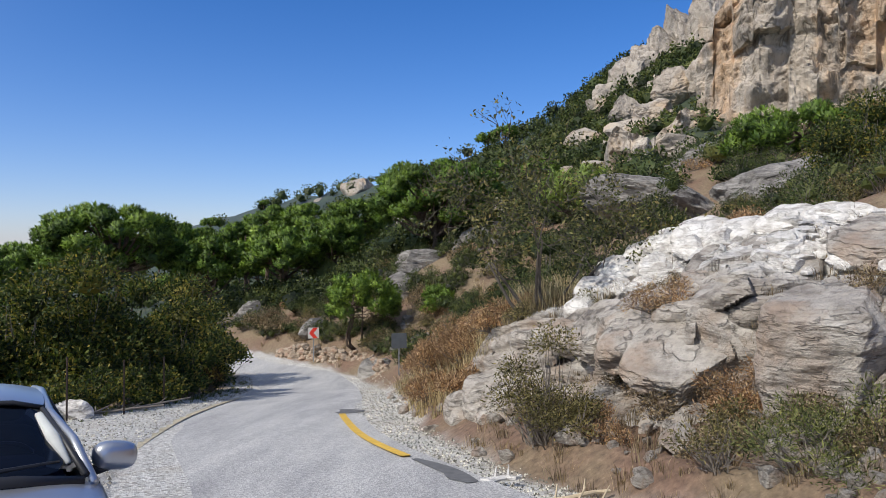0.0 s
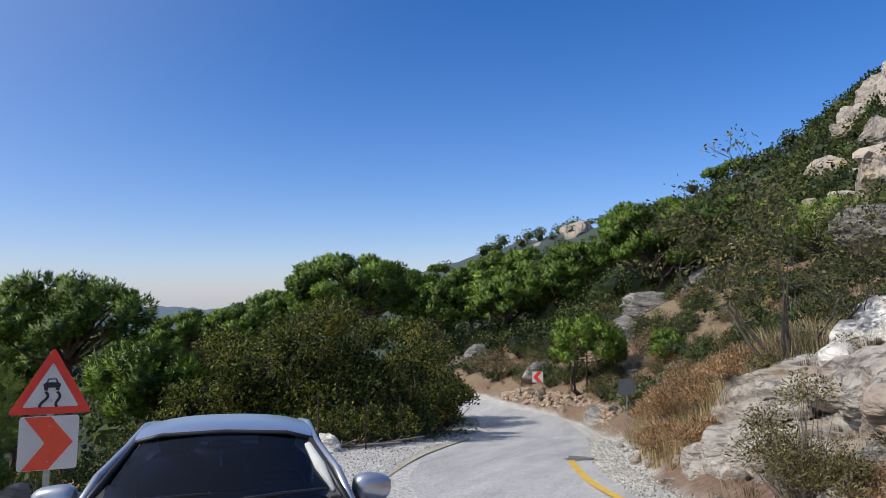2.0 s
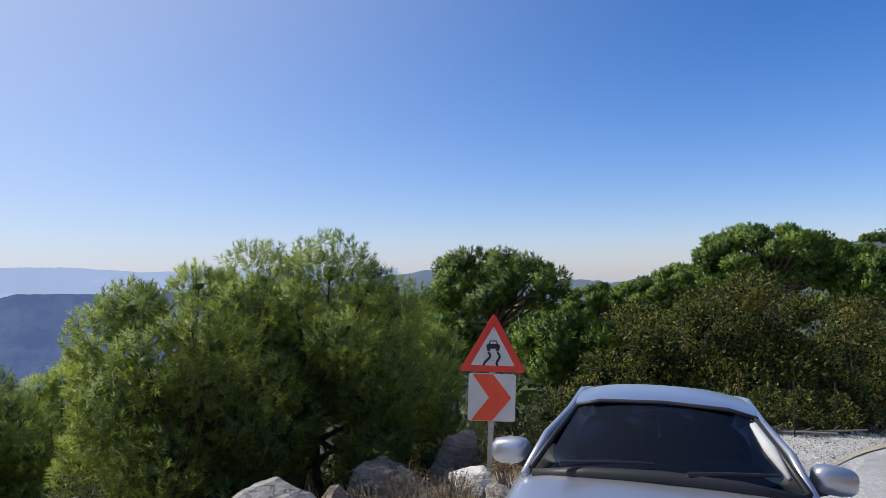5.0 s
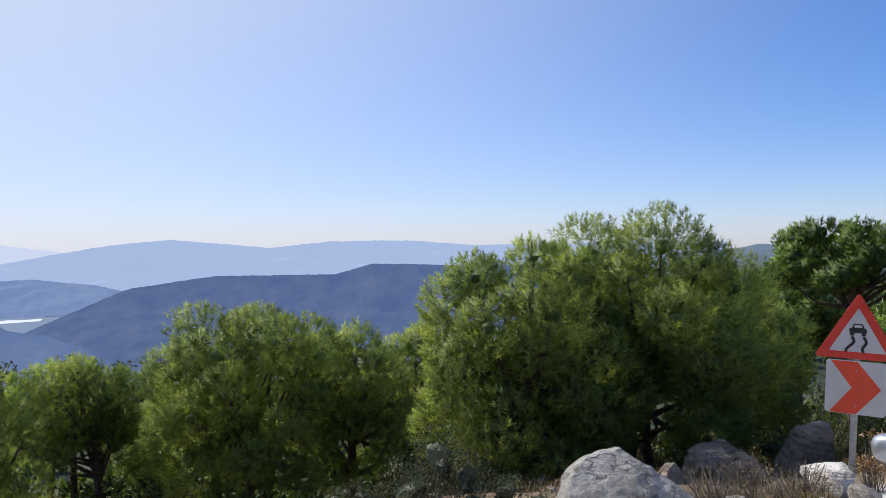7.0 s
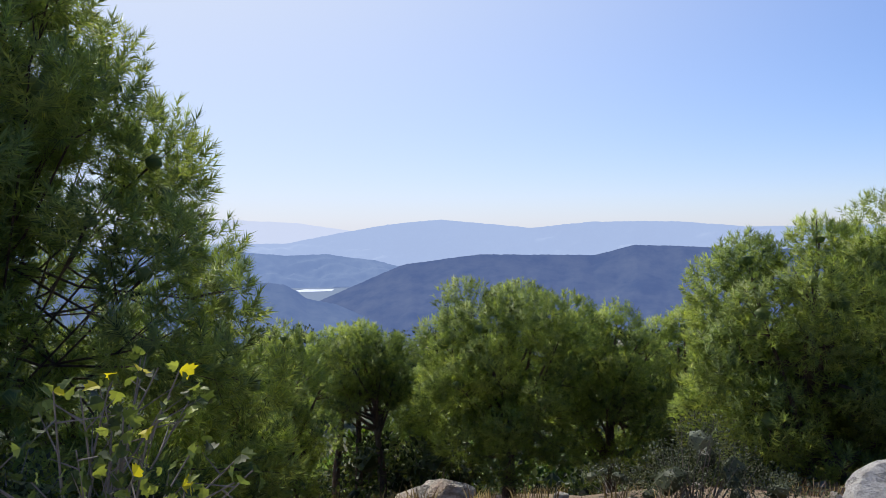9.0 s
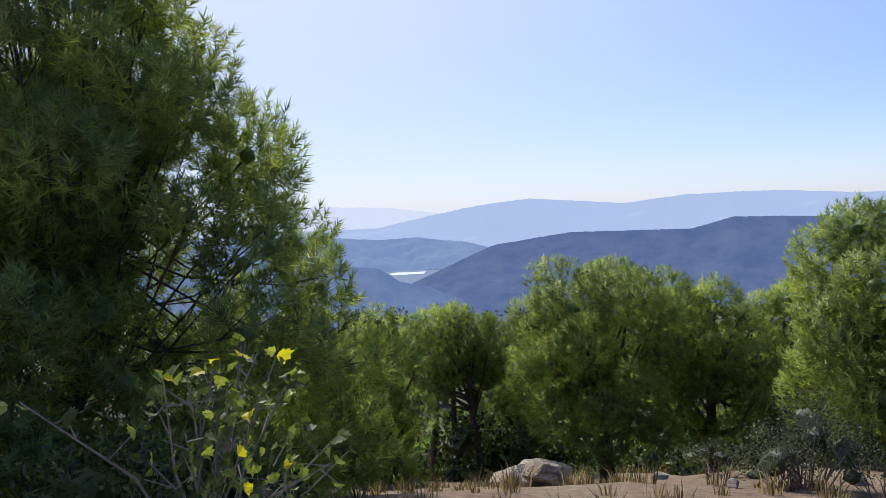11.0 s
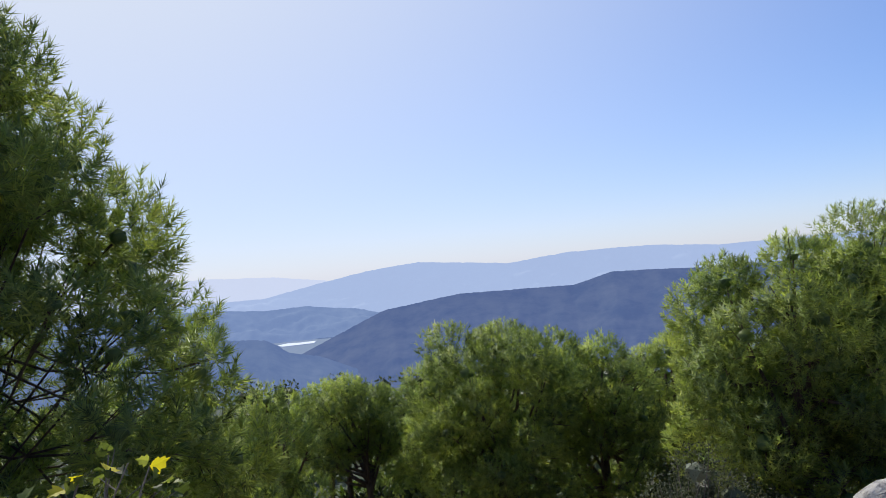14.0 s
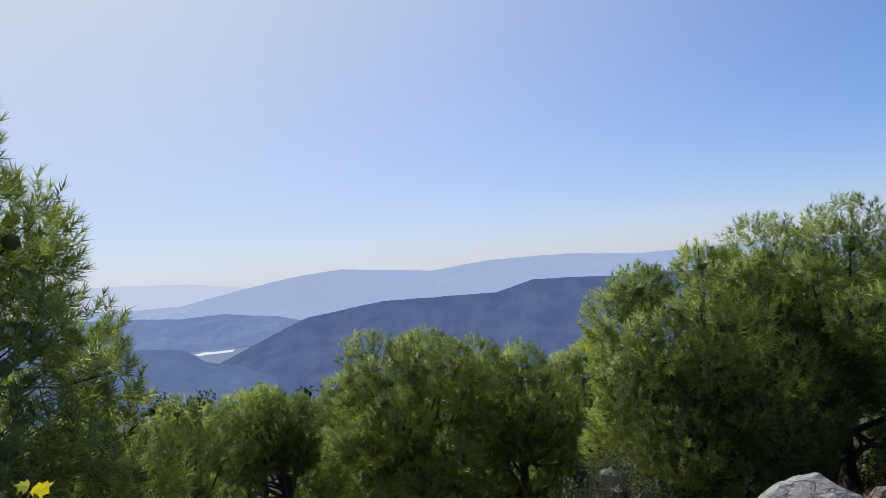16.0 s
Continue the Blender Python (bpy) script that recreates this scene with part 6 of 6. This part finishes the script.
# ---- parked car ----
def loft(name, rows, pick, mat, th, label="", sub=2):
    """A skin through half sections, mirrored; pick chooses its faces by station and ring."""
    V, F = [], []
    k = len(rows[0][1])
    for y, half in rows:
        for x, z in half:
            V.append((x, y, z))
        for x, z in half[-2::-1]:
            V.append((-x, y, z))
    w = 2 * k - 1
    for i in range(len(rows) - 1):
        for j in range(w - 1):
            jj = min(j, w - 2 - j)
            if pick(i, jj):
                F.append((i * w + j, i * w + j + 1, (i + 1) * w + j + 1, (i + 1) * w + j))
    used = sorted({v for f in F for v in f})
    at = {v: i for i, v in enumerate(used)}
    ob = mesh(name, [V[v] for v in used], [tuple(at[v] for v in f) for f in F], mat, th, label, smooth=True)
    if sub:
        md = ob.modifiers.new("round", "SUBSURF")
        md.levels = md.render_levels = sub
    return ob


def ball(size, m, level=3, power=2.6):
    """A rounded box: a ball pushed towards its box."""
    bm = bmesh.new()
    bmesh.ops.create_icosphere(bm, subdivisions=level, radius=1.0)
    for v in bm.verts:
        d = (abs(v.co.x) ** power + abs(v.co.y) ** power + abs(v.co.z) ** power) ** (1 / power)
        v.co = m @ Vector((v.co.x / d * size[0] / 2, v.co.y / d * size[1] / 2, v.co.z / d * size[2] / 2))
    return bm


def parked_car():
    cx, cy = at_bearing(31.9, 5.02)
    th = thing("car", pose(cx - 0.10, cy + 0.13, -0.55, 5.2, -2.0, 180 + 31.9), "silver saloon car parked nose-on at the road edge", "car")
    S = []
    # y, width factor, belt height, rail x, rail z, roof x, roof z, middle z
    for y, ws, zb, xr, zr, xe, ze, zc in (
            (2.24, 0.70, 0.50, 0.52, 0.53, 0.30, 0.54, 0.55), (2.16, 0.88, 0.64, 0.62, 0.68, 0.34, 0.69, 0.70), (1.85, 0.96, 0.75, 0.64, 0.80, 0.36, 0.82, 0.83),
            (1.40, 1.0, 0.84, 0.66, 0.89, 0.38, 0.91, 0.92), (1.08, 1.0, 0.90, 0.68, 0.94, 0.40, 0.965, 0.98), (0.92, 1.0, 0.92, 0.70, 0.965, 0.42, 1.00, 1.02),
            (0.25, 1.0, 0.94, 0.575, 1.27, 0.40, 1.315, 1.33), (0.08, 1.0, 0.945, 0.575, 1.315, 0.40, 1.365, 1.38), (-0.45, 1.0, 0.96, 0.58, 1.345, 0.40, 1.40, 1.415), (-1.05, 1.0, 0.98, 0.56, 1.305, 0.38, 1.355, 1.37),
            (-1.75, 0.99, 1.00, 0.62, 1.05, 0.40, 1.07, 1.08), (-2.05, 0.97, 0.98, 0.62, 1.02, 0.40, 1.04, 1.05), (-2.24, 0.92, 0.82, 0.6, 0.86, 0.4, 0.87, 0.88), (-2.30, 0.84, 0.5, 0.5, 0.52, 0.3, 0.53, 0.54)):
        S.append((y, [(0.74 * ws, 0.19), (0.82 * ws, 0.27), (0.87 * ws, 0.52 if zb > 0.6 else zb - 0.1), (0.865 * ws, zb - 0.05), (0.80 * ws if zb > 0.6 else 0.72 * ws, zb), (xr, zr), (xe, ze), (0.0, zc)]))

    def is_glass(i, j):
        return (i == 5 and j >= 5) or (i == 9 and j >= 5) or (j == 4 and 5 <= i <= 8)

    loft("body", S, lambda i, j: not is_glass(i, j), M_PAINT, th)
    w = loft("windscreen", S, lambda i, j: i == 5 and j >= 5, M_GLASS, th, "tinted windscreen")
    r = loft("rear_window", S, lambda i, j: i == 9 and j >= 5, M_GLASS, th)
    q = loft("side_window", S, lambda i, j: j == 4 and 5 <= i <= 8, M_GLASS, th, "tinted side windows")
    bm = bmesh.new()
    box(bm, (1.5, 4.1, 0.04), pose(0, 0, 0.22))
    part("underbody", bm, M_TRIM, th)
    for sx in (1, -1):
        # A pillar, roof rail and C pillar as one bow
        V, F = tube([(sx * 0.775, 0.97, 0.93), (sx * 0.70, 0.62, 1.125), (sx * 0.592, 0.26, 1.258), (sx * 0.585, -0.45, 1.325), (sx * 0.57, -1.05, 1.285), (sx * 0.66, -1.72, 1.05)], [0.027, 0.026, 0.027, 0.028, 0.04, 0.06], 8)
        mesh("roof_pillar", V, F, M_PAINT, th, smooth=True)
        V, F = tube([(sx * 0.78, -0.25, 0.95), (sx * 0.60, -0.32, 1.29)], [0.04, 0.03], 8)
        mesh("door_pillar", V, F, M_TRIM, th, smooth=True)
        V, F = tube([(sx * 0.735, 0.955, 0.975), (sx * 0.645, 0.59, 1.135), (sx * 0.555, 0.27, 1.275)], [0.02, 0.018, 0.016], 6)
        mesh("windscreen_edge", V, F, M_TRIM, th, smooth=True)
        mir = part("door_mirror", ball((0.25, 0.15, 0.165), pose(sx * 0.925, 0.60, 1.005, 0, sx * 6, sx * -8), 3, 3.0), M_PAINT, th, "silver door mirror", True)
        part("mirror_glass", ball((0.2, 0.01, 0.12), pose(sx * 0.925, 0.525, 1.005), 2, 5.0), M_CHROME, mir)
        V, F = tube([(sx * 0.80, 0.62, 0.93), (sx * 0.90, 0.61, 0.95)], [0.035, 0.028], 8)
        mesh("mirror_foot", V, F, M_TRIM, mir, smooth=True)
        part("headlight", ball((0.36, 0.3, 0.16), pose(sx * 0.62, 2.03, 0.64, 10, 0, sx * -24), 3, 2.6), M_LAMP, th, "clear headlight", True)
        V, F = tube([(sx * 0.80, 0.9, 0.915), (sx * 0.815, -0.4, 0.94), (sx * 0.80, -1.6, 0.985)], [0.012, 0.012, 0.012], 6)
        mesh("window_strip", V, F, M_TRIM, th)
        for y in (1.36, -1.30):
            bm = bmesh.new()
            bmesh.ops.create_cone(bm, cap_ends=True, segments=32, radius1=0.31, radius2=0.31, depth=0.2, matrix=pose(sx * 0.755, y, 0.31, 0, 90))
            bmesh.ops.bevel(bm, geom=[e for e in bm.edges if e.is_boundary or len(e.link_faces) == 2 and e.calc_face_angle(0) > 1], offset=0.03, segments=2, affect="EDGES")
            wh = part("wheel", bm, M_RUBBER, th, "black tyre")
            bm = bmesh.new()
            bmesh.ops.create_cone(bm, cap_ends=True, segments=28, radius1=0.205, radius2=0.19, depth=0.02, matrix=pose(sx * 0.862, y, 0.31, 0, 90 * sx))
            part("rim", bm, M_GALV, wh)
    V, F = tube([(-0.57, 0.255, 1.277), (-0.4, 0.25, 1.32), (0, 0.245, 1.336), (0.4, 0.25, 1.32), (0.57, 0.255, 1.277)], [0.016] * 5, 6)
    mesh("windscreen_header", V, F, M_TRIM, th, smooth=True)
    # cowl, wipers
    V, F = tube([(-0.72, 0.98, 0.945), (-0.4, 1.03, 0.985), (0, 1.05, 1.003), (0.4, 1.03, 0.985), (0.72, 0.98, 0.945)], [0.03, 0.04, 0.042, 0.04, 0.03], 8)
    mesh("cowl", V, F, M_TRIM, th, "black plastic cowl", True)
    for x0, x1 in ((-0.12, -0.58), (0.56, 0.08)):
        V, F = tube([(x0, 1.06, 1.03), ((x0 + x1) / 2, 0.97, 1.045), (x1, 0.90, 1.05)], [0.018, 0.012, 0.008], 6)
        wi = mesh("wiper", V, F, M_TRIM, th, "black windscreen wiper")
        V, F = tube([(x0 - 0.02, 0.97, 1.032), (x1 - 0.03, 0.89, 1.05)], [0.009, 0.008], 5)
        mesh("wiper_blade", V, F, M_RUBBER, wi)
    # cabin
    part("dashboard", ball((1.36, 0.55, 0.26), pose(0, 0.62, 0.86), 3, 4.0), M_TRIM, th, "", True)
    part("instrument_hood", ball((0.42, 0.26, 0.12), pose(-0.36, 0.52, 0.985), 3, 3.0), M_SEAT, th, "", True)
    bm = bmesh.new()
    box(bm, (1.5, 2.6, 0.05), pose(0, -0.4, 0.36))
    part("cabin_floor", bm, M_SEAT, th)
    for sx in (-0.36, 0.36):
        st = part("front_seat", ball((0.5, 0.2, 0.66), pose(sx, -0.38, 0.80, -14), 3, 4.0), M_SEAT, th, "dark cloth seat", True)
        part("seat_cushion", ball((0.5, 0.52, 0.2), pose(sx, -0.05, 0.5), 3, 4.0), M_SEAT, st, "", True)
        part("headrest", ball((0.28, 0.11, 0.19), pose(sx, -0.50, 1.22, -10), 3, 3.2), M_SEAT, st, "", True)
    part("rear_seat", ball((1.3, 0.2, 0.62), pose(0, -1.28, 0.80, -18), 3, 5.0), M_SEAT, th, "", True)
    for sx in (-0.38, 0.38):
        part("rear_headrest", ball((0.26, 0.1, 0.16), pose(sx, -1.42, 1.13, -14), 3, 3.0), M_SEAT, th, "", True)
    ring = [(-0.36 + 0.185 * math.cos(k * math.pi / 14), 0.30 + 0.075 * math.sin(k * math.pi / 14), 0.93 + 0.17 * math.sin(k * math.pi / 14)) for k in range(28)]
    V, F = tube(ring + ring[:1], [0.015] * 29, 6)
    mesh("steering_wheel", V, F, M_TRIM, th, "black steering wheel", True)
    # pale inner pillar trim, mirror and hanging charm
    V, F = tube([(-0.665, 0.80, 1.02), (-0.60, 0.58, 1.13), (-0.535, 0.33, 1.24)], [0.016, 0.044, 0.03], 6)
    mesh("pillar_trim", V, F, M_PALETRIM, th, "pale inner pillar trim", True)
    mi = part("inside_mirror", ball((0.22, 0.035, 0.06), pose(0.0, 0.28, 1.26), 2, 3.0), M_TRIM, th, "", True)
    V, F = tube([(0.02, 0.28, 1.24), (0.025, 0.28, 1.19), (0.02, 0.28, 1.12)], [0.004, 0.004, 0.012], 5)
    mesh("charm", V, F, M_PALETRIM, mi, "pale hanging charm")
    part("parcel", ball((0.16, 0.1, 0.05), pose(0.10, -1.35, 1.10), 2, 4.0), M_REDBOX, th, "orange box on the rear shelf")
    # nose
    part("grille", ball((0.8, 0.08, 0.12), pose(0, 2.2, 0.56), 3, 4.0), M_TRIM, th, "black grille")
    pl = part("number_plate", ball((0.52, 0.02, 0.11), pose(0, 2.265, 0.42), 2, 6.0), M_SIGN_WHITE, th, "white plate")
    bm = bmesh.new()
    for i in range(7):
        box(bm, (0.04, 0.004, 0.06), pose(-0.2 + i * 0.066, 2.278, 0.42))
    part("plate_bars", bm, M_SIGN_BLACK, pl)


parked_car()
